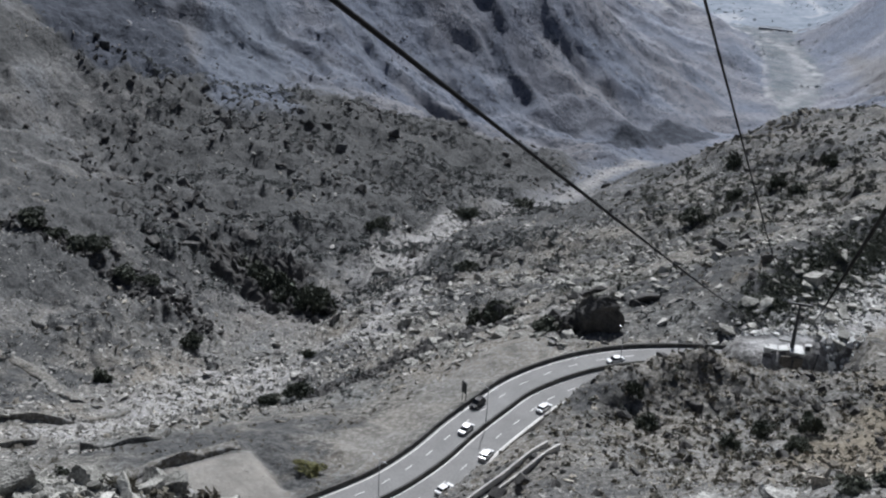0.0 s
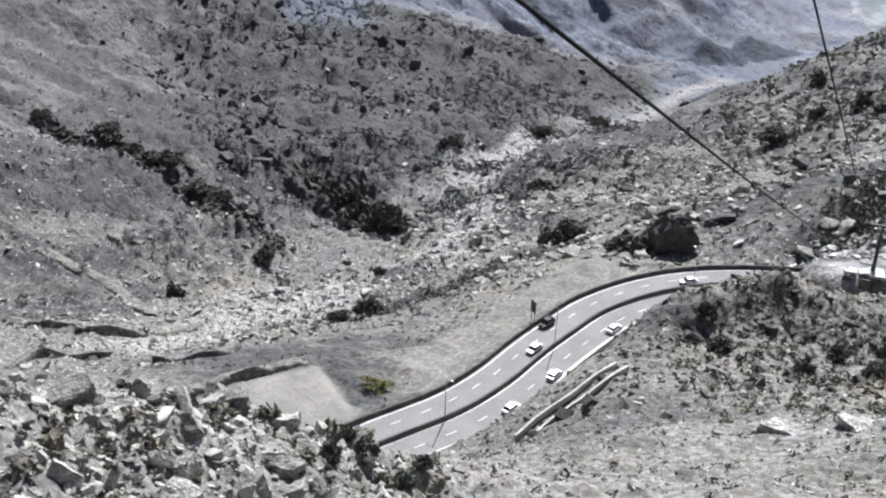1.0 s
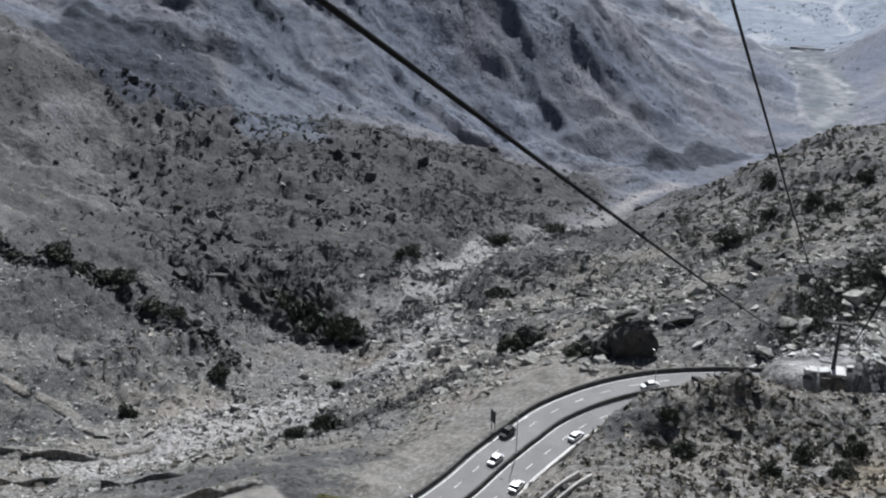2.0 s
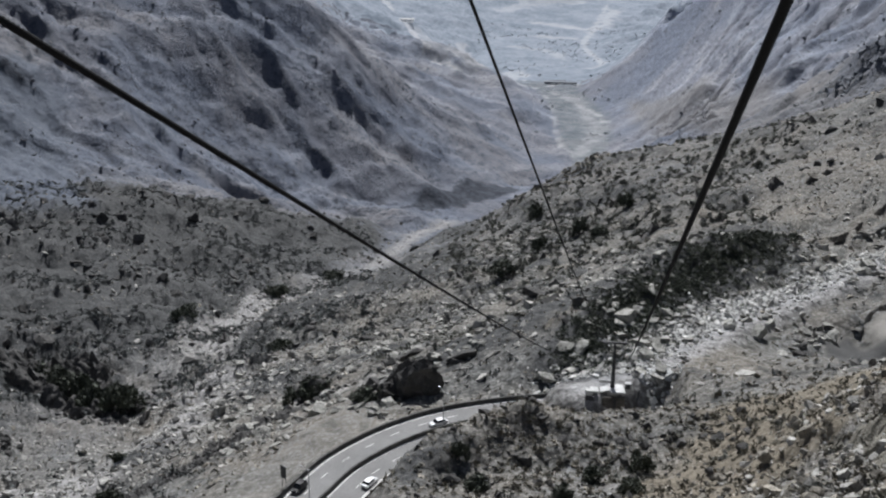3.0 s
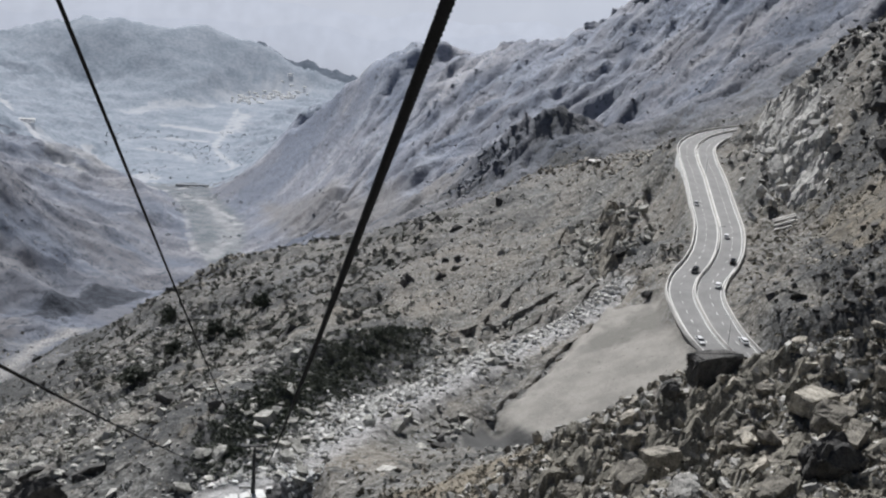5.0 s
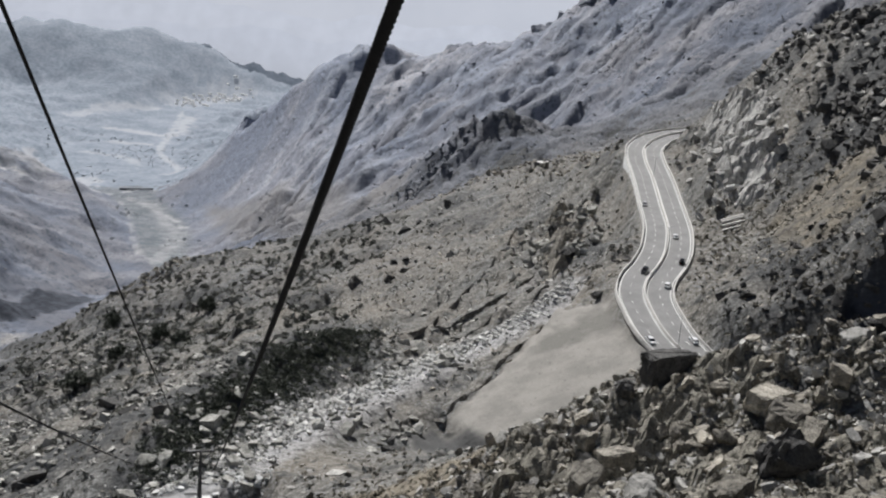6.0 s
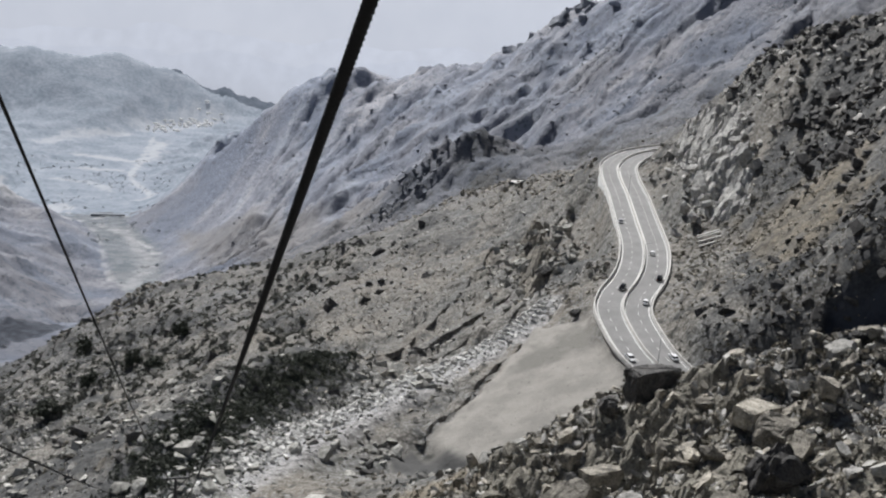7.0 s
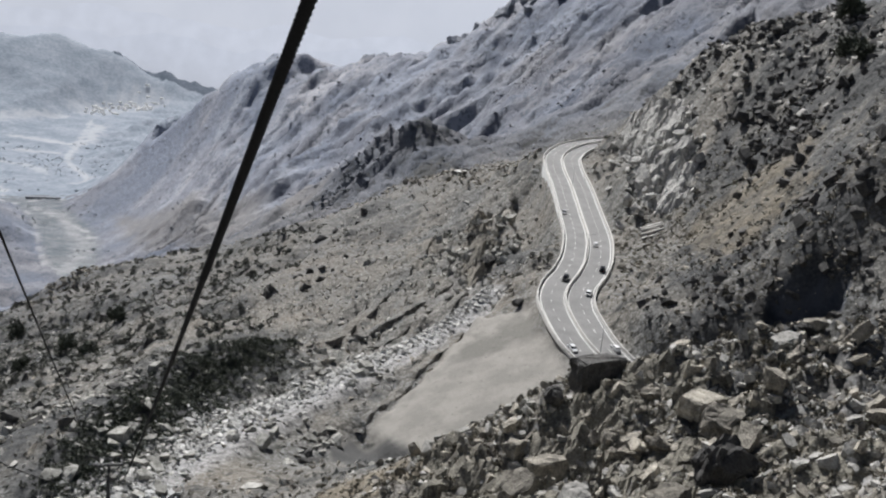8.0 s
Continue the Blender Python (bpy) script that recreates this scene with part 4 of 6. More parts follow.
sign = tagged(new("road_sign"), "dark back of a tall road sign on two posts", "road sign")
for dx in (-0.7, 0.7):
    bm = bmesh.new()
    rod(bm, (dx, 0, -1.0), (dx, 0, 5.2), 0.09, 0.09, 8)
    part("post", bm, DARK_STEEL, sign)
bm = bmesh.new()
box(bm, 0, 0.1, 3.7, 2.0, 0.08, 3.0, bevel=0.02)
part("panel", bm, DARK_STEEL, sign)
for z in (2.9, 4.5):
    bm = bmesh.new()
    box(bm, 0, -0.02, z, 1.9, 0.06, 0.1)
    part("rail", bm, STEEL, sign)
sp, sa = place_on(road_w, nearest_s(road_w, -50, 222)[0], -HALF_W - 1.6)
sign.matrix_basis = Matrix.Translation((sp.x, sp.y, ground_at(sp.x, sp.y))) @ Matrix.Rotation(sa + 1.2, 4, "Z")

GLASS = material("tinted_car_glass", (0.012, 0.013, 0.015), (0.02, 0.022, 0.025), 1.0, 0.12, 0.0)
TYRE = material("black_rubber", (0.015, 0.015, 0.015), (0.03, 0.03, 0.03), 0.3, 0.8, 0.0)
RED_LENS = material("red_lens", (0.25, 0.01, 0.01), (0.35, 0.02, 0.02), 0.3, 0.3, 0.0)
CLEAR_LENS = material("clear_lens", (0.6, 0.6, 0.6), (0.75, 0.75, 0.75), 0.3, 0.2, 0.0)


def car(colour_name, paint, tall, label):
    """A car along +x, 4.6 m long."""
    top = tagged(new("car"), label, "car", "cars on the road")
    hw, roof = (0.95, 1.82) if tall else (0.9, 1.45)
    waist = 0.98 if tall else 0.88

    def hull(sections, mat, name, smooth=True):
        bm = bmesh.new()
        rings = []
        for x, z0, z1, w0, w1 in sections:
            rings.append([bm.verts.new((x, y, z)) for y, z in ((-w0, z0), (-w0 * 1.02, (z0 + z1) / 2), (-w1, z1), (w1, z1), (w0 * 1.02, (z0 + z1) / 2), (w0, z0))])
        for a, b in zip(rings, rings[1:]):
            for k in range(6):
                bm.faces.new((a[k], a[(k + 1) % 6], b[(k + 1) % 6], b[k]))
        bm.faces.new(rings[0][::-1])
        bm.faces.new(rings[-1])
        bmesh.ops.recalc_face_normals(bm, faces=bm.faces)
        bmesh.ops.bevel(bm, geom=bm.edges[:], offset=0.03, segments=1, affect="EDGES")
        return part(name, bm, mat, top)
    hull([(-2.3, 0.45, waist - 0.12, hw * 0.9, hw * 0.84), (-2.15, 0.28, waist, hw, hw * 0.95), (-0.9, 0.24, waist + 0.04, hw, hw * 0.96), (0.9, 0.24, waist, hw, hw * 0.96),
          (2.0, 0.28, waist - 0.14, hw * 0.98, hw * 0.9), (2.3, 0.42, waist - 0.3, hw * 0.86, hw * 0.78)], paint, "body")
    back = -2.1 if tall else -1.75
    hull([(back, waist - 0.02, waist + 0.05, hw * 0.92, hw * 0.88), (back + 0.45, waist - 0.02, roof - 0.1, hw * 0.92, hw * 0.76), (0.45, waist - 0.02, roof - 0.1, hw * 0.92, hw * 0.76), (1.25, waist - 0.02, waist + 0.03, hw * 0.92, hw * 0.88)], GLASS, "windows")
    hull([(back + 0.4, roof - 0.13, roof - 0.06, hw * 0.78, hw * 0.74), (-0.6, roof - 0.13, roof, hw * 0.8, hw * 0.74), (0.5, roof - 0.13, roof - 0.05, hw * 0.78, hw * 0.74)], paint, "roof")
    for x in (-1.4, 1.4):
        for y in (-1, 1):
            bm = bmesh.new()
            rod(bm, (x, y * (hw - 0.2), 0.33), (x, y * (hw + 0.02), 0.33), 0.33, 0.33, 14)
            wheel = part("wheel", bm, TYRE, top)
            bm = bmesh.new()
            rod(bm, (x, y * (hw - 0.05), 0.33), (x, y * (hw + 0.035), 0.33), 0.2, 0.18, 10)
            part("rim", bm, STEEL, wheel)
    for y in (-1, 1):
        bm = bmesh.new()
        box(bm, 2.2, y * hw * 0.62, waist - 0.32, 0.2, 0.34, 0.15, bevel=0.03)
        part("headlight", bm, CLEAR_LENS, top)
        bm = bmesh.new()
        box(bm, -2.24, y * hw * 0.68, waist - 0.2, 0.12, 0.28, 0.2, bevel=0.03)
        part("tail_light", bm, RED_LENS, top)
    return top


PAINT = {"white": material("white_car_paint", (0.72, 0.72, 0.72), (0.80, 0.80, 0.80), 3.0, 0.25, 0.0),
         "black": material("black_car_paint", (0.012, 0.012, 0.014), (0.02, 0.02, 0.022), 3.0, 0.2, 0.0),
         "silver": material("silver_car_paint", (0.42, 0.42, 0.43), (0.5, 0.5, 0.51), 3.0, 0.3, 0.0, metal=0.5)}
CARS = [("white", False, road_w, [(-35.1, 224.3), (-47.5, 186.7), (-20.6, 251.9)]), ("black", True, road_w, [(-46.9, 220.7)]), ("silver", False, road_w, [(-47.9, 209.2), (-42.3, 201.2)]),
        ("white", False, road_e, [(209, 413), (181, 363), (158.2, 319.5), (170.1, 320.7), (322, 646)]), ("black", True, road_e, [(197.4, 383.5), (180, 377)]), ("silver", False, road_e, [(215.4, 458.1)])]
models = {}
for colour, tall, line, places in CARS:
    for x, y in places:
        s, off = nearest_s(line, x, y)
        half = HALF_W if line is road_w else HALF_E
        lane = min((q for q in (-0.75 * half + 0.1, -0.28 * half, 0.28 * half, 0.75 * half - 0.1)), key=lambda q: abs(q - off))
        p, a = place_on(line, s, lane)
        slope = math.atan2(place_on(line, s + 1, lane)[0].z - p.z, 1.0)
        m = Matrix.Translation(p + Vector((0, 0, 0.02))) @ Matrix.Rotation(a + (math.pi if lane < 0 else 0), 4, "Z") @ Matrix.Rotation(slope if lane < 0 else -slope, 4, "Y")
        if (colour, tall) not in models:
            kind = "tall boxy car" if tall else "saloon car"
            models[colour, tall] = car(colour, PAINT[colour], tall, f"{colour} {kind} driving on the mountain road")
            models[colour, tall].matrix_basis = m
        else:
            copy_thing(models[colour, tall], m)

# ---- ropeway ----
RUN = Vector((0.3047, 3.5460, -1.8257)).normalized()
SIDE = RUN.cross(Vector((0, 0, 1))).normalized()
LIFT = SIDE.cross(RUN)
START = Vector((0, 0, 140))


def rope_at(s, side, lift, spread=(0.0, 0.0)):
    """A place s metres down a rope; spread: how far it drifts sideways and up in 100 m."""
    return START + RUN * s + SIDE * (side + spread[0] * s / 100) + LIFT * (lift + spread[1] * s / 100) + Vector((0, 0, 0.00016 * max(0.0, s - 15.0) ** 2))


def rope(name, label, side, lift, radius, spread):
    """A stranded steel rope: six twisted lobes near the cabin's way, plain beyond."""
    top = tagged(new(name), label, "cable", "ropeway cables")
    def tube(part_name, places, sides, lobes):
        v, f = [], []
        for i, s in enumerate(places):
            c = rope_at(s, side, lift, spread)
            for k in range(sides):
                a = 2 * math.pi * k / sides
                r = radius * (1 + (0.15 * math.cos(lobes * a + s * 120.0) if lobes else 0))
                v.append(c + SIDE * (r * math.cos(a)) + LIFT * (r * math.sin(a)))
        for i in range(len(places) - 1):
            for k in range(sides):
                f.append((i * sides + k, i * sides + (k + 1) % sides, (i + 1) * sides + (k + 1) % sides, (i + 1) * sides + k))
        ob = mesh_from(part_name, v, f, ROPE, top)
        ob.data.shade_smooth()
    fine = radius > 0.02
    tube("near_span", np.arange(0, 26.005, 0.0125) if fine else np.arange(0, 26.1, 1.0), 12, 6 if fine else 0)
    tube("middle_span", np.arange(26, 55.1, 1.0), 10, 0)
    tube("rear_span", np.arange(-25, 0.1, 1.0), 10, 0)
    tube("far_span", np.arange(55, 300.1, 5.0), 8, 0)
    tube("upper_span", np.arange(-120, -24.9, 5.0), 8, 0)


rope("track_rope", "thick black stranded steel track cable", 0.555, 1.58, 0.0235, (-0.15, 0.0))
rope("track_rope", "black stranded steel cable of the opposite track", -3.27, 1.657, 0.0225, (-0.02, -0.10))
rope("haul_rope", "thin black steel haul cable", -1.428, 3.117, 0.0155, (0.24, 0.11))


def ropeway_tower():
    top = tagged(new("ropeway_tower"), "dark steel ropeway tower with a cross arm on a concrete footing", "tower")
    c = rope_at(300, -1.3, 0.0)
    gz0 = ground_at(c.x, c.y)
    head = rope_at(300, -1.3, 1.9).z
    top.location = (c.x, c.y, gz0)
    h = head - gz0
    bm = bmesh.new()
    rod(bm, (0, 0, -1), (0, 0, h - 0.5), 0.62, 0.26, 14)
    part("mast", bm, DARK_STEEL, top)
    bm = bmesh.new()
    box(bm, 0, 0, h - 0.35, 6.2, 0.5, 0.5, bevel=0.05)
    part("cross_arm", bm, DARK_STEEL, top)
    for x in (-2.6, 2.6):
        bm = bmesh.new()
        rod(bm, (x, 0, h - 0.4), (x * 0.1, 0, h - 3.0), 0.1, 0.1, 8)
        part("brace", bm, DARK_STEEL, top)
        bm = bmesh.new()
        box(bm, x, 0, h + 0.12, 0.35, 2.6, 0.3, bevel=0.05)
        shoe = part("rope_shoe", bm, DARK_STEEL, top)
        for y in (-0.9, -0.3, 0.3, 0.9):
            bm = bmesh.new()
            rod(bm, (x - 0.12, y, h + 0.1), (x + 0.12, y, h + 0.1), 0.24, 0.24, 12)
            part("sheave", bm, DARK_STEEL, shoe)
    for x in (-3.0, 3.0):
        bm = bmesh.new()
        rod(bm, (x, 0, h - 0.2), (x, 0, h + 1.3), 0.06, 0.06, 6)
        part("stay", bm, DARK_STEEL, top)
    bm = bmesh.new()
    rod(bm, (-3.0, 0, h + 1.3), (3.0, 0, h + 1.3), 0.06, 0.06, 6)
    part("top_rail", bm, DARK_STEEL, top)
    bm = bmesh.new()
    box(bm, 0, 0, 0.1, 2.4, 2.4, 1.6, bevel=0.1)
    part("footing", bm, CONCRETE, top)
    return top


tower = ropeway_tower()


# ---- stones and scrub ----
rng = np.random.default_rng(7)


def rock_shape(level, seed):
    """An angular stone of about unit radius: the hull of scattered points."""
    r = np.random.default_rng(seed)
    p = r.normal(size=((9, 15, 17)[level], 3))
    p /= np.linalg.norm(p, axis=1)[:, None] ** (0.85 if level < 2 else 0.95)
    if level == 1 and seed % 2:
        p = np.sign(r.normal(size=(14, 3))) * r.uniform(0.55, 0.95, (14, 3))
    p = np.clip(p, -1.05, 1.05) * np.array([r.uniform(0.9, 1.5), r.uniform(0.55, 1.0), r.uniform(0.35, 0.85)])
    bm = bmesh.new()
    for q in p:
        bm.verts.new(q)
    got = bmesh.ops.convex_hull(bm, input=bm.verts)
    bmesh.ops.delete(bm, geom=[g for g in got["geom_interior"] if isinstance(g, bmesh.types.BMVert)], context="VERTS")
    if level == 2:
        bmesh.ops.bevel(bm, geom=bm.edges[:], offset=0.05, segments=1, affect="EDGES")
    bmesh.ops.triangulate(bm, faces=bm.faces[:])
    bmesh.ops.recalc_face_normals(bm, faces=bm.faces[:])
    bm.verts.index_update()
    v = np.array([q.co for q in bm.verts])
    f = np.array([[k.index for k in q.verts] for q in bm.faces])
    bm.free()
    return v, f


def weathered(v, f, cuts=2, depth=0.07):
    """The same stone with its faces divided and worn."""
    bm = bmesh.new()
    vs = [bm.verts.new(p) for p in v]
    for q in f:
        bm.faces.new([vs[k] for k in q])
    bmesh.ops.subdivide_edges(bm, edges=bm.edges[:], cuts=cuts, use_grid_fill=True)
    for q in bm.verts:
        q.co += noise.noise_vector(q.co * 2.3) * depth + noise.noise_vector(q.co * 6.0) * depth * 0.5
    bmesh.ops.triangulate(bm, faces=bm.faces[:])
    bm.verts.index_update()
    out = np.array([q.co for q in bm.verts]), np.array([[k.index for k in q.verts] for q in bm.faces])
    bm.free()
    return out


def block_shape(seed, jitter=0.5):
    """A squarish broken block: the hull of jittered corner points."""
    r = np.random.default_rng(seed + 500)
    bm = bmesh.new()
    for cx in (-1, 1):
        for cy in (-1, 1):
            for cz in (-1, 1):
                for _ in range(3):
                    bm.verts.new((cx * r.uniform(jitter, 1), cy * r.uniform(jitter, 1), cz * r.uniform(0.6, 1)))
    bmesh.ops.convex_hull(bm, input=bm.verts)
    bmesh.ops.delete(bm, geom=[q for q in bm.verts if not q.link_faces], context="VERTS")
    bmesh.ops.bevel(bm, geom=bm.edges[:], offset=0.03, segments=1, affect="EDGES")
    bmesh.ops.triangulate(bm, faces=bm.faces[:])
    bm.verts.index_update()
    v, f = np.array([q.co for q in bm.verts]), np.array([[k.index for k in q.verts] for q in bm.faces])
    bm.free()
    return v, f


def slab_shape(seed):
    """A rough broken block with a flattish top and steep, uneven sides."""
    r = np.random.default_rng(seed + 900)
    bm = bmesh.new()
    a0 = r.uniform(0, 6)
    for k in range(7):
        a, rad = a0 + k * 0.9 + r.uniform(-0.35, 0.35), r.uniform(0.45, 1.05)
        bm.verts.new((math.cos(a) * rad, math.sin(a) * rad, 0.6 + 0.35 * math.cos(a - a0) + r.uniform(-0.1, 0.1)))
        bm.verts.new((math.cos(a) * rad * r.uniform(0.8, 1.2), math.sin(a) * rad * r.uniform(0.8, 1.2), r.uniform(-0.9, -0.2)))
    bmesh.ops.convex_hull(bm, input=bm.verts)
    bmesh.ops.delete(bm, geom=[q for q in bm.verts if not q.link_faces], context="VERTS")
    bmesh.ops.triangulate(bm, faces=bm.faces[:])
    bmesh.ops.transform(bm, matrix=Matrix.Diagonal((r.uniform(1.0, 1.6), r.uniform(0.6, 1.0), r.uniform(0.5, 0.9), 1)), verts=bm.verts)
    bmesh.ops.recalc_face_normals(bm, faces=bm.faces[:])
    bm.verts.index_update()
    v, f = np.array([q.co for q in bm.verts]), np.array([[k.index for k in q.verts] for q in bm.faces])
    bm.free()
    return weathered(v, f, 1, 0.09)


ROCKS = {k: [rock_shape(k, 40 + 10 * k + j) for j in range(8)] for k in (0, 1, 2)}
ROCKS[3] = [slab_shape(j) for j in range(8)]


def turns(n, tilt=0.5):
    """Random rotation matrices that lean by about tilt radians."""
    a, b, c = rng.uniform(0, 2 * np.pi, n), rng.normal(size=n) * tilt, rng.normal(size=n) * tilt
    out = np.zeros((n, 3, 3))
    ca, sa, cb, sb, cc, sc = np.cos(a), np.sin(a), np.cos(b), np.sin(b), np.cos(c), np.sin(c)
    rz, rx, ry = np.zeros((n, 3, 3)), np.zeros((n, 3, 3)), np.zeros((n, 3, 3))
    rz[:, 0, 0], rz[:, 0, 1], rz[:, 1, 0], rz[:, 1, 1], rz[:, 2, 2] = ca, -sa, sa, ca, 1
    rx[:, 1, 1], rx[:, 1, 2], rx[:, 2, 1], rx[:, 2, 2], rx[:, 0, 0] = cb, -sb, sb, cb, 1
    ry[:, 0, 0], ry[:, 0, 2], ry[:, 2, 0], ry[:, 2, 2], ry[:, 1, 1] = cc, sc, -sc, cc, 1
    return rx @ ry @ rz


def clear(x, y, margin=2.0):
    """Places off the roads and the graded lots."""
    ok = np.ones(len(x), bool)
    for line, half in ((road_w, HALF_W), (road_e, HALF_E)):
        ok &= to_line(x, y, line[::2])[0] > half + margin
    for lot in (LOT_EAST, LOT_WEST, LOT_BANK, DARK_PATCH):
        ok &= inside(x, y, lot) < -0.3
    return ok


def fan(n, a0, a1, r0, r1, power=1.0):
    """Random places in a sector round the origin, by azimuth in degrees and distance."""
    a = np.radians(rng.uniform(a0, a1, n))
    r = (rng.uniform(0, 1, n) * (r1 ** power - r0 ** power) + r0 ** power) ** (1 / power)
    return r * np.sin(a), r * np.cos(a)


def beside(n, lines, spread):
    """Random places near lines of the land."""
    pool = np.vstack([spline(k, 2.0)[:, :2] for k in lines])
    p = pool[rng.integers(0, len(pool), n)] + rng.normal(size=(n, 2)) * spread
    return p[:, 0], p[:, 1]


def sizes(n, lo, hi, steep=2.2):
    u = rng.uniform(0, 1, n)
    return lo * (1 - u * (1 - (lo / hi) ** steep)) ** (-1 / steep)


def stones(name, label, x, y, size, mat, level=0, sink=0.25, margin=2.0, keep=None, solo=None, solo_label="", tilt=0.6):
    ok = clear(x, y, margin)
    if keep is not None:
        ok &= keep
    x, y, size = x[ok], y[ok], size[ok]
    z = land(x, y)[0]
    rot = turns(len(x), tilt)
    vs, fs, base = [], [], 0
    kind = rng.integers(0, 8, len(x))
    if solo:
        shared = {}
        for k in np.where(size > solo)[0]:
            if kind[k] not in shared:
                first = mesh_from("rock", *weathered(*ROCKS[level][kind[k]]), mat)
                shared[kind[k]] = first.data
            else:
                first = new("rock", shared[kind[k]])
            turn = Matrix(rot[k].tolist()).to_4x4()
            first.matrix_basis = Matrix.Translation((x[k], y[k], z[k] + size[k] * (0.3 - sink))) @ turn @ Matrix.Scale(size[k] * 0.5, 4)
            tagged(first, solo_label, "rock", name.replace("_", " "))
        kind = np.where(size > solo, -1, kind)
    for k in range(8):
        v, f = ROCKS[level][k]
        pick = np.where(kind == k)[0]
        if not len(pick):
            continue
        vv = np.einsum("nij,vj->nvi", rot[pick], v) * (size[pick] * 0.5)[:, None, None]
        vv += np.stack([x[pick], y[pick], z[pick] + size[pick] * (0.3 - sink)], 1)[:, None, :]
        vs.append(vv.reshape(-1, 3))
        fs.append((f[None] + (base + np.arange(len(pick)) * len(v))[:, None, None]).reshape(-1, 3))
        base += len(pick) * len(v)
    ob = mesh_from(name, np.vstack(vs), np.vstack(fs), mat)
    return tagged(ob, label, "rocks", kind="stuff")


NEAR_EAST = [LAND[k] for k in ("near_east_crest", "near_east_mid", "far_east_bottom", "near_east_foot")]
SPUR = [LAND[k] for k in ("spur_crest", "spur_face", "spur_south", "channel_bank")]
x, y = fan(12000, -40, 20, 62, 185, 1.3)
stones("slope_stones", "small pale loose stones on the dry slope", x, y, sizes(len(x), 0.28, 1.1), PALE_ROCK)
x, y = beside(1250, [LAND["crag_west"], LAND["crag_west_foot"]], 8.0)
stones("crag_rocks", "broken pale granite blocks on a crag", x, y, sizes(len(x), 0.6, 4.2, 1.8), LICHEN_ROCK, 3, 0.15, tilt=0.4, solo=3.0, solo_label="pale angular granite block on the crag")
x, y = beside(2200, NEAR_EAST, 13.0)
stones("hillside_slabs", "pale sunlit granite blocks strewn over the hillside", x, y, sizes(len(x), 0.7, 3.2, 1.9), PALE_ROCK, 3, 0.1, tilt=0.35)
x, y = beside(3000, NEAR_EAST, 12.0)
stones("hillside_rocks", "jumbled grey granite blocks on the hillside", x, y, sizes(len(x), 0.6, 5.0, 2.0), ROCK, 3, 0.12, tilt=0.4, solo=3.0, solo_label="grey angular granite block on the hillside")
x, y = beside(7500, NEAR_EAST, 16.0)
stones("hillside_stones", "loose grey stones on the hillside", x, y, sizes(len(x), 0.45, 1.7), ROCK)
x, y = beside(2600, SPUR, 14.0)
stones("spur_stones", "grey stones on the spur above the road", x, y, sizes(len(x), 0.5, 2.0), ROCK)
x, y = beside(8000, [GRAVEL_TRACK], 4.4)
stones("gravel_stones", "tipped pale rubble along the dirt track", x - 5.0, y + 4.5, sizes(len(x), 0.7, 2.8, 2.0), RUBBLE, margin=1.0, tilt=0.35)
x, y = beside(8000, [LAND["gully_east"], WASH, WASH[3:]], 20.0)
stones("gully_stones", "pale washed boulders in the gully", x, y, sizes(len(x), 0.9, 4.0), PALE_ROCK, tilt=0.35)
x, y = fan(7000, -46, -24, 225, 470, 1.0)
stones("scree_stones", "small pale stones scattered over the western scree", x, y, sizes(len(x), 0.6, 2.6, 2.2), PALE_ROCK, keep=x < -128, tilt=0.4)
x, y = fan(5200, 8, 26, 390, 680, 1.0)
stones("bare_slope_stones", "grey and pale stones on the bare gravel slope", x, y, sizes(len(x), 0.6, 2.4, 2.2), ROCK, keep=inside(x, y, BARE_SLOPE) > -8, tilt=0.4)
OUTCROP = [(-118, 272, 0), (-100, 290, 0), (-86, 305, 0), (-76, 318, 0), (-62, 328, 0)]
x, y = beside(900, [OUTCROP], 5.0)
stones("outcrop_rocks", "dark weathered rock outcrop above the road", x, y, sizes(len(x), 1.0, 4.5, 1.6), DARK_ROCK, 1)
x, y = fan(16000, -42, 46, 240, 1000, 1.0)
heaped = fbm(x, y, 55, 4, 151) + rng.normal(size=len(x)) * 0.12 > -0.02
stones("scattered_rocks", "scattered grey rocks on the valley slopes", x, y, sizes(len(x), 0.9, 3.6), ROCK, keep=heaped)
x, y = fan(9000, -30, 24, 260, 800, 1.0)
heaped = fbm(x, y, 40, 4, 152) + rng.normal(size=len(x)) * 0.1 > 0.1
stones("pale_scatter", "pale broken boulders strewn over the valley slopes", x, y, sizes(len(x), 1.0, 5.0, 1.9), PALE_ROCK, keep=heaped)
x, y = fan(2600, -17, 18, 268, 470, 1.0)
heaped = fbm(x, y, 40, 4, 158) + rng.normal(size=len(x)) * 0.08 > 0.06
stones("slope_boulders", "rough grey boulders heaped on the slope above the gully", x, y, sizes(len(x), 1.6, 6.0, 1.8), LICHEN_ROCK, 1, 0.25, keep=heaped, tilt=0.3, solo=4.6, solo_label="rough grey boulder on the slope above the gully")
x, y = fan(1500, -32, 16, 300, 950, 1.0)
ledges = fbm(x, y, 60, 4, 153, True) + rng.normal(size=len(x)) * 0.04 > 0.78
stones("slope_ledges", "dark weathered ledges of rock on the slopes", x, y, sizes(len(x), 2.5, 9.0, 1.7), DARK_ROCK, 1, 0.35, keep=ledges)


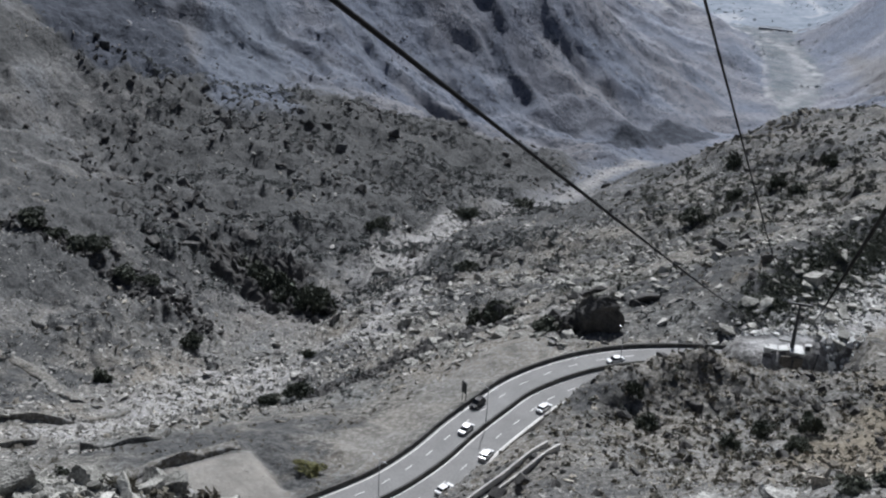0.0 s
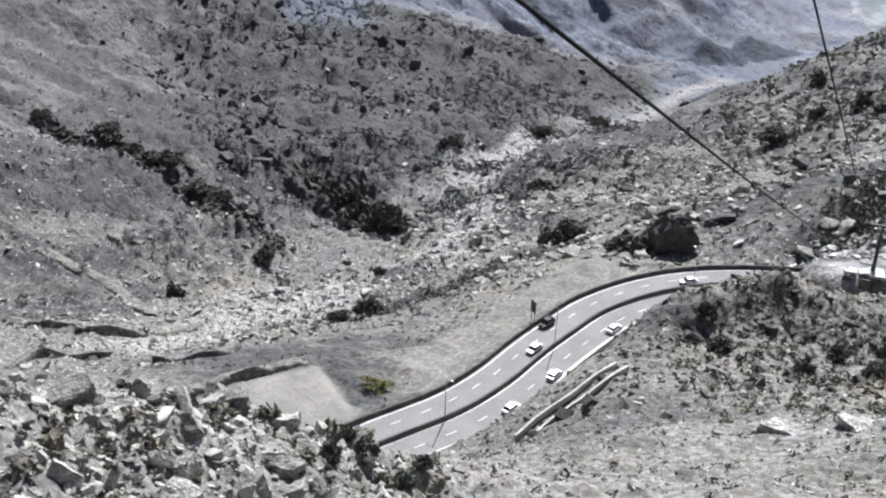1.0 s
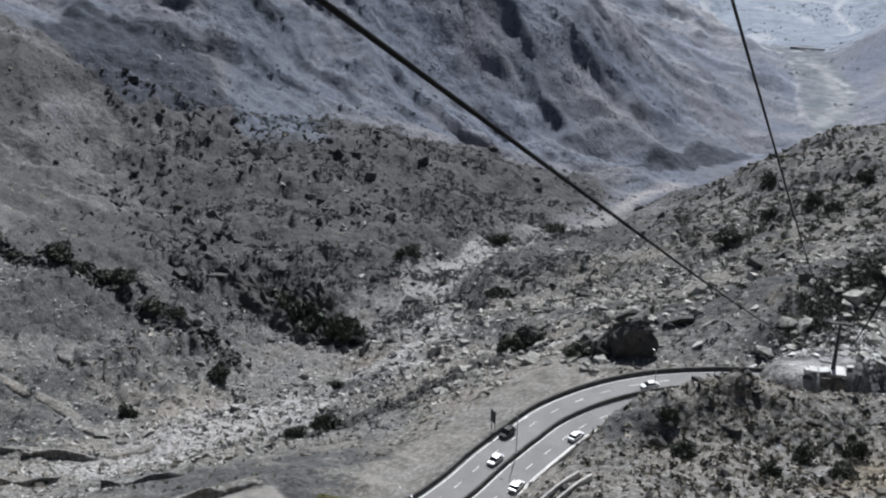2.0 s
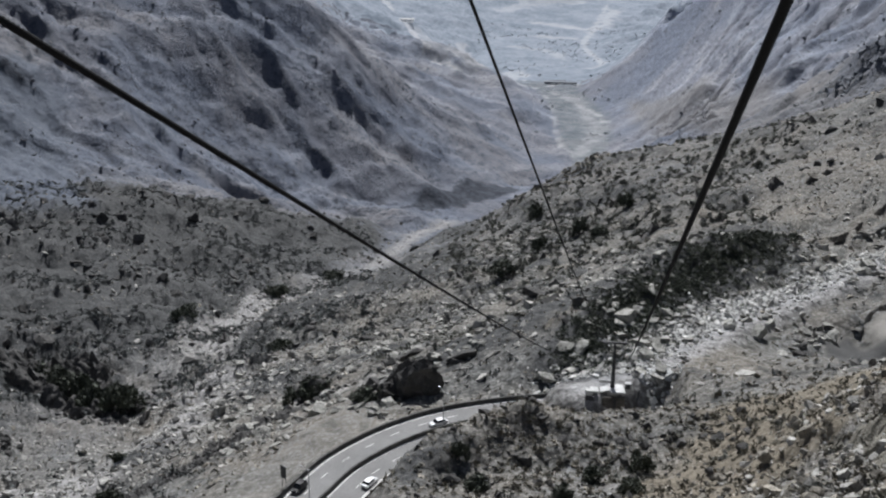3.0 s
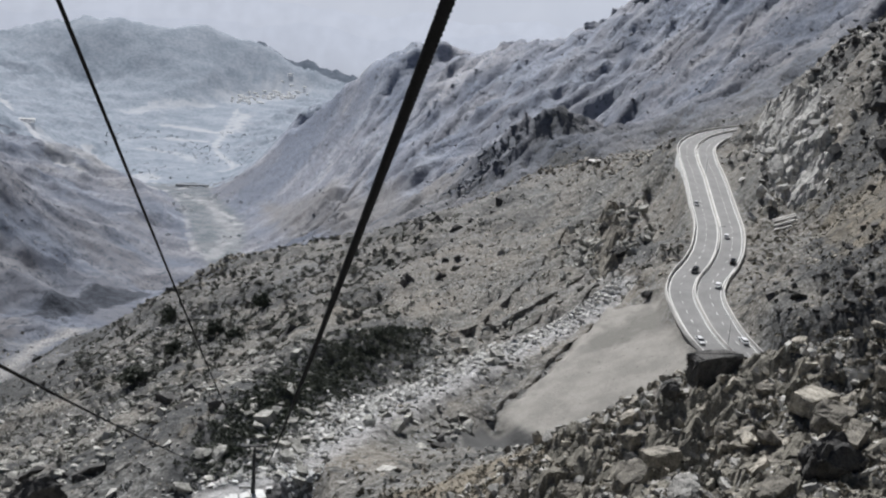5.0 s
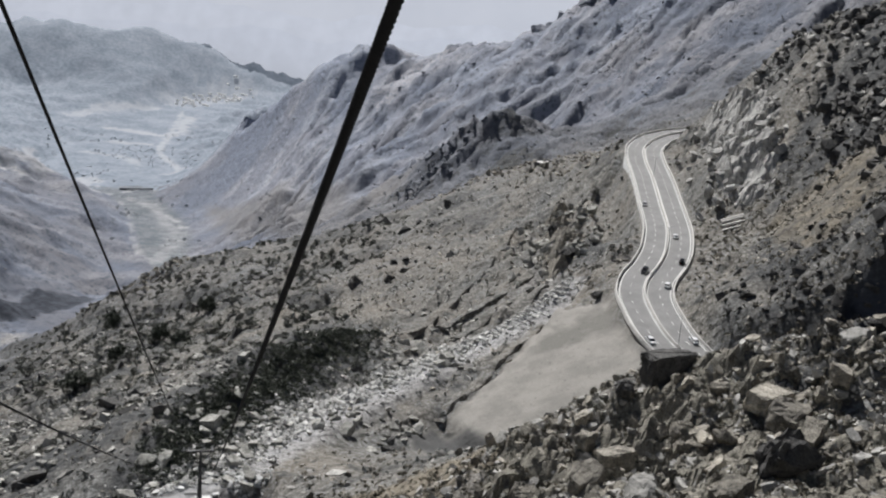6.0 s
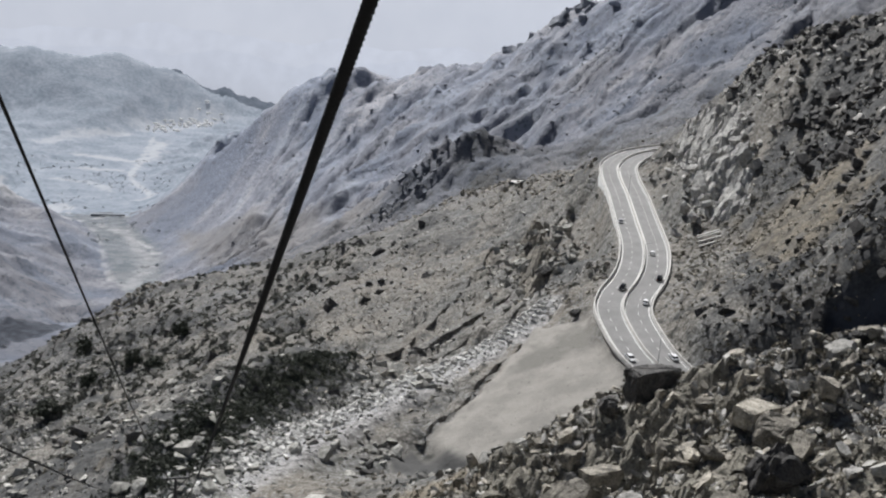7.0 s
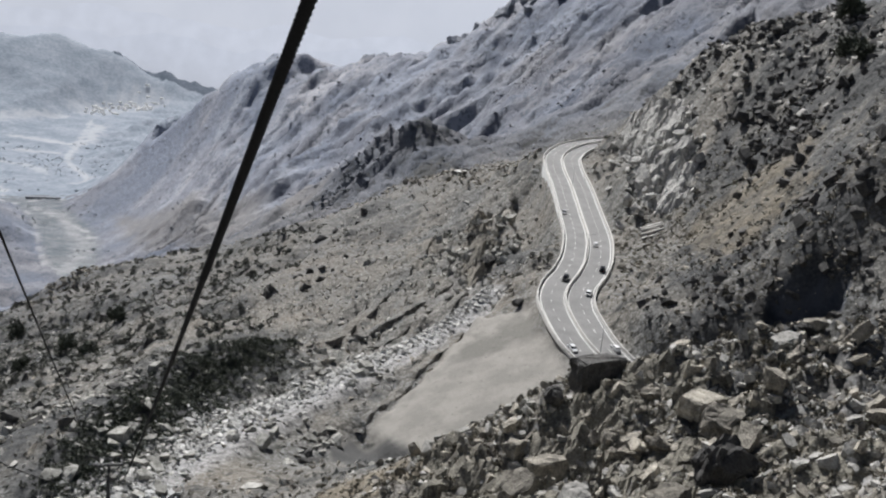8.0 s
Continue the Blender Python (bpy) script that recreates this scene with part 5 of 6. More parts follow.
def rock_mass(name, label, outline, step, mat, bulge, layers, shear=(1.0, 0.0), feather=6.0, uneven=4.0, lean=0.45):
    """A mass of fractured bedrock that stands out of the slope within a plan outline."""
    xs, ys = [p[0] for p in outline], [p[1] for p in outline]
    gx0, gy0 = np.meshgrid(np.arange(min(xs) - 4, max(xs) + 4, step), np.arange(min(ys) - 4, max(ys) + 4, step))
    x, y = gx0.ravel(), gy0.ravel()
    d = inside(x, y, outline) + uneven * fbm(x, y, 12, 3, 121)
    share = smoothstep(0, feather, d)
    c, k = shear
    u, v = x * c + y * k, -x * k + y * c
    h = bulge * share + fbm(x, y, 14, 3, 122, True) * share * bulge * 0.5
    for size, high, stretch, seed in layers:
        h += cells(u, v * stretch, size, seed, lean) * high * share
    z = land(x, y)[0] + h - 1.2 * (1 - smoothstep(-1.0, 2.0, d))
    ny, nx = gx0.shape
    i = np.arange(nx * ny).reshape(ny, nx)
    quads = np.stack([i[:-1, :-1], i[:-1, 1:], i[1:, 1:], i[1:, :-1]], -1).reshape(-1, 4)
    quads = quads[(d[quads] > -1.0).any(1)]
    used = np.unique(quads)
    back = np.zeros(nx * ny, int)
    back[used] = np.arange(len(used))
    ob = mesh_from(name, np.stack([x, y, z], 1)[used], back[quads], mat)
    return tagged(ob, label, "rock face", kind="structure")


rock_mass("rock_crag", "pale fractured granite crag beside the road bend", [(237, 424), (243, 414), (256, 424), (266, 446), (276, 466), (290, 500), (302, 536), (306, 560), (296, 566), (282, 540), (268, 510), (254, 474), (243, 450)], 0.75, WHITE_CRAG, 3.5, ((11.0, 4.0, 1.0, 131), (4.6, 2.0, 1.0, 132)), (0.8, 0.6), lean=0.7)
x, y = beside(260, [[(250, 352, 0), (262, 380, 0), (272, 404, 0), (284, 430, 0)]], 7.0)
stones("brow_rocks", "dark broken rocks on the brow of the slope", x, y, sizes(len(x), 1.5, 7.0, 1.6), DARK_ROCK, 3, 0.15, tilt=0.4)
rock_mass("rock_crag", "dark and pale outcrop on the long slope below the road", [(172, 440), (184, 446), (196, 478), (206, 510), (220, 548), (210, 552), (198, 524), (186, 490), (176, 462)], 0.9, ROCK, 2.5, ((7.0, 4.0, 0.7, 135), (3.2, 2.0, 0.8, 136)))
rock_mass("rocky_hillside", "jumbled grey and brown bedrock of the near hillside", [(44, 168), (52, 178), (68, 184), (84, 191), (97, 192), (108, 184), (116, 176), (118, 160), (112, 140), (104, 124), (96, 116), (82, 112), (66, 116), (58, 132), (56, 148)], 0.5, HILL_ROCK, 0.3, ((7.0, 1.2, 1.0, 137), (2.8, 0.7, 1.0, 138), (1.3, 0.4, 1.0, 139)), feather=10.0, uneven=16.0, lean=0.3)
rock_mass("rocky_hillside", "broken lichened bedrock of the crag above the road", [(-70, 66), (-71, 82), (-62, 90), (-50, 94), (-38, 98), (-34, 92), (-44, 84), (-54, 76), (-60, 62)], 0.4, LICHEN_ROCK, 0.0, ((4.5, 1.3, 0.9, 140), (1.9, 0.7, 0.9, 141), (0.9, 0.25, 1.0, 142)), feather=4.0, uneven=20.0, lean=0.32)
x, y = beside(500, [[(238, 428, 0), (246, 446, 0), (255, 466, 0), (268, 495, 0), (282, 528, 0), (293, 552, 0)]], 4.0)
x2, y2 = beside(260, [[(243, 430, 0), (252, 450, 0), (262, 474, 0), (276, 506, 0), (290, 540, 0)]], 7.0)
stones("crag_slabs", "pale angular slabs jutting from the crag", x2, y2, sizes(len(x2), 2.5, 7.0, 1.6), WHITE_CRAG, 3, -0.25, margin=3.0, tilt=0.6)
stones("crag_blocks_fallen", "fallen pale blocks at the foot of the crag", x, y, sizes(len(x), 0.9, 4.0, 1.7), CRAG_ROCK, 1, 0.3, margin=3.0)
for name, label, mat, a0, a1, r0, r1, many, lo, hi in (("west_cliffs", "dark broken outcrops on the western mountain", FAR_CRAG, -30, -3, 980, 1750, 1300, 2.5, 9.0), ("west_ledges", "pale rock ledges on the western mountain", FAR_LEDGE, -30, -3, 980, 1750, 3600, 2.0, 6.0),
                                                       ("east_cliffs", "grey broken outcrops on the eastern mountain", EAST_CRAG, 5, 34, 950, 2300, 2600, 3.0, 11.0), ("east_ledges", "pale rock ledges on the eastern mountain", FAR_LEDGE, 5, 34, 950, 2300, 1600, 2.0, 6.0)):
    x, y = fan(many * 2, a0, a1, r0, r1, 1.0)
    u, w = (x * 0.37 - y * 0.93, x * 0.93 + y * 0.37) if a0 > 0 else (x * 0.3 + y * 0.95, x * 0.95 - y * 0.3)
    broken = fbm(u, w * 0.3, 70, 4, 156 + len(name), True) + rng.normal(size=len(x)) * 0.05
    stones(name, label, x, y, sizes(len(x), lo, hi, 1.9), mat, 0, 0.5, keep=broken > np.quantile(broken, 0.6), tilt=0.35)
x, y = beside(500, [LAND["crag_white"][2:], LAND["crag_white_back"]], 12.0)
stones("skyline_crag", "dark broken crag on the skyline", x, y, sizes(len(x), 2.0, 8.0, 1.5), DARK_ROCK, 1, 0.3)
x, y = beside(210, [LAND["dark_ridge"][:3], [(300, 1012, 0), (330, 1020, 0), (345, 1012, 0)]], 13.0)
x2, y2 = beside(26, [LAND["east_sky"][5:8]], 7.0)
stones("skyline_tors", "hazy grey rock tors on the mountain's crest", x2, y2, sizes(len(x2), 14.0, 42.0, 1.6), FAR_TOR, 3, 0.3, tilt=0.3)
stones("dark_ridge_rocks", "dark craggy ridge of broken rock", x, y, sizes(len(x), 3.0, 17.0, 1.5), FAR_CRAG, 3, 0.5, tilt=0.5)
x, y = beside(2200, [LAND["mid_crest"]], 14.0)
stones("crest_rocks", "rough grey rocks along the slope's crest", x, y, sizes(len(x), 1.5, 5.5, 1.9), ROCK)
x, y = beside(500, [LAND["crag_white"]], 14.0)
stones("crag_blocks", "pale fractured granite crag above the road", x, y, sizes(len(x), 1.5, 6.5, 1.5), PALE_ROCK, 1, 0.35)
x, y = beside(260, SPUR, 10.0)
stones("spur_rocks", "dark rough rocks on the spur above the road", x, y, sizes(len(x), 1.0, 3.8, 1.6), DARK_ROCK, 1)
x, y = beside(600, [LAND["east_slope"]], 20.0)
stones("slope_crag", "dark ribs of rock on the steep slope", x, y, sizes(len(x), 1.5, 6.0, 1.6), DARK_ROCK, 1)
x, y = beside(320, [[(-166, 424, 0), (-182, 434, 0), (-198, 450, 0), (-216, 468, 0)]], 6.0)
stones("gully_cliff", "dark broken cliff in the side of the gully", x, y, sizes(len(x), 2.5, 9.0, 1.5), DARK_ROCK, 1, 0.05)
rock_mass("rock_crag", "dark broken cliff face in the side of the gully", [(-244, 460), (-228, 500), (-202, 506), (-178, 456), (-160, 430), (-176, 418), (-206, 434)], 1.2, DARK_ROCK, 5.0, ((13.0, 5.0, 1.0, 143), (5.0, 2.0, 1.0, 144)), lean=0.6)
x, y = beside(500, [[(-300, 382, 0), (-270, 380, 0), (-240, 375, 0), (-210, 364, 0), (-180, 350, 0)]], 5.0)
stones("scree_crest", "dark rocks along the crest of the scree", x, y, sizes(len(x), 1.5, 5.0, 1.6), DARK_ROCK, 1, 0.15)
x, y = beside(900, [LAND["mid_west_crest"][1:], LAND["west_second"]], 22.0)
stones("west_outcrops", "dark outcrops along the western ridge", x, y, sizes(len(x), 2.5, 10.0, 1.6), DARK_ROCK, 1, 0.35)
x, y = beside(2400, [LAND["east_slope"], LAND["road_cut"], LAND["crag_white_back"]], 22.0)
stones("cut_slope_rocks", "grey rocks on the steep slope above the road", x, y, sizes(len(x), 0.7, 3.0), ROCK)
x, y = beside(420, [[(178, 450, 0), (190, 480, 0), (200, 515, 0), (214, 545, 0)]], 9.0)
stones("slope_outcrop", "dark and pale outcrop below the road", x, y, sizes(len(x), 1.5, 7.0, 1.5), LICHEN_ROCK, 3, 0.1)


def tufts(name, label, x, y, size, mat, leaves=14, leaf=0.16):
    """Low scrub: each a dome of thin twigs and leaves."""
    ok = clear(x, y, 1.5) & ((inside(x, y, BARE_SLOPE) < 0) | (rng.uniform(0, 1, len(x)) < 0.18))
    x, y, size = x[ok], y[ok], size[ok]
    z = land(x, y)[0]
    n = len(x)
    d = rng.normal(size=(n, leaves, 3))
    d[:, :, 2] = np.abs(d[:, :, 2]) * 0.8
    d /= np.linalg.norm(d, axis=2)[:, :, None]
    c = d * (rng.uniform(0.35, 1.0, (n, leaves, 1)) ** 0.5) * (size * 0.5)[:, None, None]
    c += np.stack([x, y, z], 1)[:, None, :]
    t = rng.normal(size=(n, leaves, 3, 3)) * (size * leaf)[:, None, None, None]
    v = (c[:, :, None, :] + t).reshape(-1, 3)
    f = np.arange(len(v)).reshape(-1, 3)
    return tagged(mesh_from(name, v, f, mat), label, "shrubs", kind="stuff")


x, y = fan(2600, -42, 48, 75, 330, 1.2)
tufts("dry_scrub", "grey dry tufts and twigs among the stones", x, y, sizes(len(x), 0.6, 1.8), DRY_LEAF, 22)
x, y = fan(9000, -42, 45, 260, 1000, 1.0)
x2, y2 = fan(4000, -31, -8, 430, 1000, 1.0)
x, y = np.concatenate([x, x2]), np.concatenate([y, y2])
thick = fbm(x, y, 70, 3, 51) + 0.25 * (x < -60) + rng.normal(size=len(x)) * 0.12 > 0.08
x, y = x[thick], y[thick]
east_side = (x > -60) & (y > 380)
tufts("slope_scrub", "dark dusty scrub on the valley slopes, paled with painted haze", x[~east_side], y[~east_side], sizes(int((~east_side).sum()), 1.4, 4.2), TEAL_LEAF, 26, 0.12)
tufts("pale_scrub", "grey dusty scrub on the long slope, paled with painted haze", x[east_side], y[east_side], sizes(int(east_side.sum()), 1.5, 4.6), GREY_LEAF, 26, 0.13)
x, y = beside(3600, [[(14, 284, 0), (40, 330, 0), (66, 376, 0), (98, 420, 0)]], 6.0)
tufts("hollow_scrub", "dark thicket filling a hollow below the track", x, y, sizes(len(x), 1.2, 3.0), LEAF, 34, 0.11)
x, y = beside(3200, NEAR_EAST, 15.0)
tufts("hillside_scrub", "dry brown and olive tufts between the hillside rocks", x, y, sizes(len(x), 0.7, 2.2), DRY_LEAF, 22)
x, y = beside(90, [LAND["crag_west"][2:], LAND["crag_west_foot"]], 6.0)
tufts("crag_scrub", "brown and dark bushes growing between the crag's rocks", x, y, sizes(len(x), 1.4, 3.4), DRY_LEAF, 60)
x, y = beside(520, NEAR_EAST + [LAND["crag_west"], LAND["crag_west_foot"]], 9.0)
tufts("hillside_bushes", "dark low bushes between the rocks", x, y, sizes(len(x), 0.9, 2.6), GREY_LEAF, 30, 0.12)
x, y = beside(2200, [LAND["east_slope"], LAND["road_cut"]], 24.0)
tufts("east_scrub", "brown dry scrub on the steep slope", x, y, sizes(len(x), 0.9, 2.8), DRY_LEAF, 20)
x, y = fan(1100, -4, 13, 470, 880, 1.0)
tufts("grey_scrub", "grey-green bushes on the lower slope", x, y, sizes(len(x), 2.2, 6.0), GREY_LEAF, 42)
x, y = fan(6500, -8, 14, 330, 760, 1.0)
thick = fbm(x, y, 60, 4, 154) + rng.normal(size=len(x)) * 0.1 > 0.04
x, y = x[thick], y[thick]
tufts("lower_scrub", "dark low scrub on the lower slope", x, y, sizes(len(x), 1.2, 3.4), GREY_LEAF, 26, 0.14)
x, y = fan(9000, -30, -8, 470, 1000, 1.0)
thick = fbm(x, y, 80, 4, 155) + rng.normal(size=len(x)) * 0.08 > 0.05
x, y = x[thick], y[thick]
tufts("west_scrub", "dark grey-green scrub on the western slopes", x, y, sizes(len(x), 2.0, 6.5), TEAL_LEAF, 30, 0.13)
x, y = fan(2600, -3, 8, 1750, 3300, 1.0)
thick = fbm(x, y, 170, 4, 157) + rng.normal(size=len(x)) * 0.1 > 0.1
x, y = x[thick], y[thick]
low_lying = land(x, y)[0] < -375 - 0.02 * (y - 1750)
x, y = x[low_lying], y[low_lying]
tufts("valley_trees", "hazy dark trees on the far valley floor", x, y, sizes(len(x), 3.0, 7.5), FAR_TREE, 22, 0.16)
x, y = beside(240, SPUR[:3], 13.0)
tufts("spur_scrub", "dark low bushes on the spur", x, y, sizes(len(x), 0.9, 3.0), GREY_LEAF, 34, 0.12)
x, y = beside(800, SPUR[:3], 14.0)
tufts("spur_tufts", "dry brown tufts on the spur", x, y, sizes(len(x), 0.8, 2.4), DRY_LEAF, 20, 0.2)


# ---- boulders and bushes that stand out ----
def boulder(x, y, w, d, h, turn, mat, seed, label, sink=0.2):
    knob = mat is DARK_ROCK and seed != 3
    v, f = weathered(*(block_shape(seed) if seed in (3, 33, 36) else ROCKS[2 if knob else 3][seed % 8]), 4 if knob else 3, 0.16 if knob else 0.09)
    lo, hi = v.min(0), v.max(0)
    u = (v - (lo + hi) / 2) / (hi - lo) * np.array([w, d, h])
    r = np.random.default_rng(seed)
    u *= 1 + r.normal(size=(len(u), 1)) * 0.015
    u[:, 2] += h * (0.5 - sink)
    ob = mesh_from("boulder", u, f, mat)
    ob.matrix_basis = Matrix.Translation((x, y, ground_at(x, y))) @ Matrix.Rotation(turn, 4, "Z")
    return tagged(ob, label, "boulder", "large boulders")


BOULDERS = [
    (96.0, 190, 9.8, 5.5, 6.6, 0.3, DARK_ROCK, 3, "large flat-topped dark boulder on the hill crest"),
    (89.5, 187, 3.6, 2.6, 1.6, 0.1, PALE_ROCK, 5, "low pale slab beside the dark boulder"),
    (86.5, 186, 4.0, 3.5, 3.2, 0.9, DARK_ROCK, 6, "dark rounded boulder on the crest"),
    (107, 176, 7.0, 4.5, 3.0, 0.5, ROCK, 1, "broad grey slab of granite on the hillside"),
    (101, 158, 8.5, 6.0, 4.8, 0.2, ROCK, 2, "big weathered grey boulder among the rocks"),
    (110, 160, 6.0, 4.0, 3.6, 1.2, ROCK, 4, "grey leaning granite boulder"),
    (77, 177, 6.5, 4.5, 3.6, 0.7, ROCK, 7, "grey boulder with a pale top"),
    (120, 172, 6.0, 4.0, 3.5, 0.4, PALE_ROCK, 8, "pale cracked boulder on the hillside"),
    (128, 178, 3.4, 2.6, 2.0, 0.0, DARK_ROCK, 9, "dark boulder on the hillside"),
    (62, 140, 6.0, 4.0, 3.0, 0.3, PALE_ROCK, 10, "pale granite slab on the slope"),
    (55, 143, 5.0, 3.6, 2.8, 1.0, ROCK, 11, "grey split boulder on the stony slope"),
    (182, 452, 9.0, 6.0, 6.5, 0.4, DARK_ROCK, 12, "tall dark boulder on the long slope"),
    (196, 508, 10.0, 6.0, 7.0, 0.9, DARK_ROCK, 13, "dark craggy outcrop boulder"),
    (159.5, 366.5, 5.0, 3.5, 3.0, 0.3, DARK_ROCK, 14, "dark boulder at the corner of the graded lot"),
    (90, 142, 12.0, 7.0, 7.6, 0.35, DARK_ROCK, 21, "huge dark boulder with an overhanging face"),
    (81, 139, 6.0, 5.0, 5.0, 0.1, ROCK, 24, "grey squared boulder leaning on a larger one"),
    (68, 157, 6.5, 4.5, 5.0, 0.5, ROCK, 27, "grey flat-topped boulder above the graded lot"),
    (78, 168, 7.5, 4.0, 4.4, 0.2, ROCK, 33, "long flat-topped boulder with a dark face"),
    (100, 163, 7.5, 5.0, 3.6, 0.45, ROCK, 36, "grey tilted slab with a dark face below"),
    (87, 162, 6.0, 4.0, 4.2, 0.0, ROCK, 39, "grey split block among the rocks"),
    (62, 165, 5.5, 4.0, 3.8, 0.6, ROCK, 42, "grey block on the hill's edge"),
    (108, 164, 6.5, 4.5, 4.6, 0.3, ROCK, 45, "grey squared block on the hillside"),
    (72, 147, 6.5, 4.5, 4.5, 0.9, PALE_ROCK, 48, "pale granite block with a shaded face"),
    (-63, 84, 4.2, 3.2, 3.0, 0.4, LICHEN_ROCK, 15, "pale angular granite block"),
    (-56, 89, 5.0, 3.5, 2.6, 0.1, LICHEN_ROCK, 16, "pale tilted granite slab"),
    (-50, 90, 4.0, 3.0, 3.2, 1.1, LICHEN_ROCK, 17, "pale broken granite block"),
    (-44, 95, 4.4, 3.0, 3.0, 0.6, LICHEN_ROCK, 18, "pale granite block beside a shrub"),
    (-66, 74, 5.0, 3.4, 3.2, 0.8, LICHEN_ROCK, 19, "pale pointed granite block"),
    (-46, 82, 4.0, 3.0, 2.4, 0.3, LICHEN_ROCK, 20, "pale flat granite block"),
    (-1, 133, 9.0, 5.0, 2.0, 0.12, CRAG_ROCK, 22, "pale bedrock slab with dark cracks", 0.55),
    (6, 133, 10.5, 5.5, 2.2, -0.1, CRAG_ROCK, 23, "broad pale bedrock slab across the slope", 0.55),
    (13, 132, 7.5, 5.0, 2.0, -0.3, CRAG_ROCK, 25, "pale weathered bedrock slab on the slope", 0.55),
    (-28, 280, 14.0, 8.0, 13.0, 0.1, DARK_ROCK, 30, "black weathered rock knob above the road bend"),
    (-36, 280, 9.0, 7.0, 7.0, 0.8, DARK_ROCK, 29, "dark low rock knob beside the road bend"),
    (-66, 329, 11.0, 8.0, 9.0, 0.4, DARK_ROCK, 31, "dark rock knob on the outcrop"),
    (-260, 379, 12.0, 8.0, 6.0, 0.1, DARK_ROCK, 37, "dark rock on the crest of the scree"),
]
for b in BOULDERS:
    boulder(*b)


def bush(seed, mat, label, category="bush"):
    """A spreading desert tree or bush, about 1 m across: stem, limbs and a ragged crown of leaf clumps."""
    r = np.random.default_rng(seed)
    top = tagged(new(category), label, category, "dark bushes on the slopes")
    bm = bmesh.new()
    rod(bm, (0, 0, -0.12), (0.02, 0.01, 0.22), 0.035, 0.025, 7)
    part("trunk", bm, DRY_LEAF, top)
    centres = []
    for k in range(9):
        a = k * 2.4 + r.uniform(-0.4, 0.4)
        rad = r.uniform(0.08, 0.36)
        c = Vector((math.cos(a) * rad, math.sin(a) * rad, r.uniform(0.08, 0.5) * (1.1 - rad)))
        centres.append(c)
        if k % 2 == 0:
            bm = bmesh.new()
            rod(bm, (0.02, 0.01, 0.15), c, 0.02, 0.008, 5)
            part("limb", bm, DRY_LEAF, top)
    v = []
    for c in centres:
        n = 190
        d = r.normal(size=(n, 3))
        d /= np.linalg.norm(d, axis=1)[:, None]
        p = np.array(c) + d * (r.uniform(0.3, 1.0, (n, 1)) ** 0.5) * r.uniform(0.12, 0.2) * np.array([1.15, 1.15, 0.85])
        p[:, 2] = np.maximum(p[:, 2], -0.04)
        v.append((p[:, None, :] + r.normal(size=(n, 3, 3)) * 0.034).reshape(-1, 3))
    v = np.vstack(v)
    mesh_from("crown", v, np.arange(len(v)).reshape(-1, 3), mat, top)
    return top


BUSHES = [(-36, 279, 7.0, 5), (-43, 281, 9.0, 6), (-65.8, 328, 13, 10), (-74, 336, 9, 8), (-164, 420, 19, 19), (-180, 431, 19, 20), (-187, 440, 17, 18), (-196, 450, 20, 20), (-208, 462, 20, 18), (-220, 474, 20, 16),
          (-271, 379, 17, 10), (-262, 380, 12, 9), (-250, 379, 15, 9), (-238, 374, 12, 8), (-224, 369, 14, 8), (-212, 366, 10, 7), (-292, 378, 12, 8), (-302, 380, 10, 7), (-179.8, 275.7, 8.5, 7.5), (-114, 274, 10, 8), (-120, 268, 8, 6), (-174, 327, 9, 7), (-132, 331, 7, 5),
          (-108, 465, 13, 9), (-181, 567, 15, 10), (-132, 743, 18, 11), (-150, 650, 18, 12), (95, 414, 6, 6.5), (26, 599, 12, 11), (51, 619, 12, 12), (5, 577, 13, 10), (-12, 512, 14, 9), (3, 716, 13, 12), (35, 575, 12, 9), (-45, 95.5, 4.0, 4.4), (-41, 92, 3.6, 4.0), (-43.5, 88, 3.5, 3.0), (-37, 93, 3.4, 3.0), (-36, 98, 3.0, 2.8), (-60, 92.5, 2.2, 2.4), (-68, 86, 2.5, 2.4),
          (21, 128, 5.0, 2.8), (26, 131, 5.0, 3.0), (311, 421, 13, 13), (318, 428, 11, 10), (289, 388, 13, 13), (283, 374, 11, 9), (8, 196, 5, 4), (-13, 214, 4.5, 5.0), (-9, 203, 6, 5), (14, 206, 6, 5), (24, 214, 6, 6), (20, 192, 6, 4.5)]
olive = bush(9, OLIVE_LEAF, "yellow-green low bush at the edge of the graded lot")
olive.matrix_basis = Matrix.Translation((-76.5, 186.5, ground_at(-76.5, 186.5))) @ Matrix.Diagonal((8.0, 5.0, 3.2, 1))
kinds = [bush(k, LEAF, "dark dusty spreading bush on the stony slope") for k in (1, 2, 3, 4)]
for k, (x, y, w, h) in enumerate(BUSHES):
    m = Matrix.Translation((x, y, ground_at(x, y))) @ Matrix.Rotation(k * 1.7, 4, "Z") @ Matrix.Diagonal((w, w, h * 1.35, 1))
    if k < 4:
        kinds[k].matrix_basis = m
    else:
        ob = copy_thing(kinds[k % 4], Matrix())
        ob.matrix_basis = m


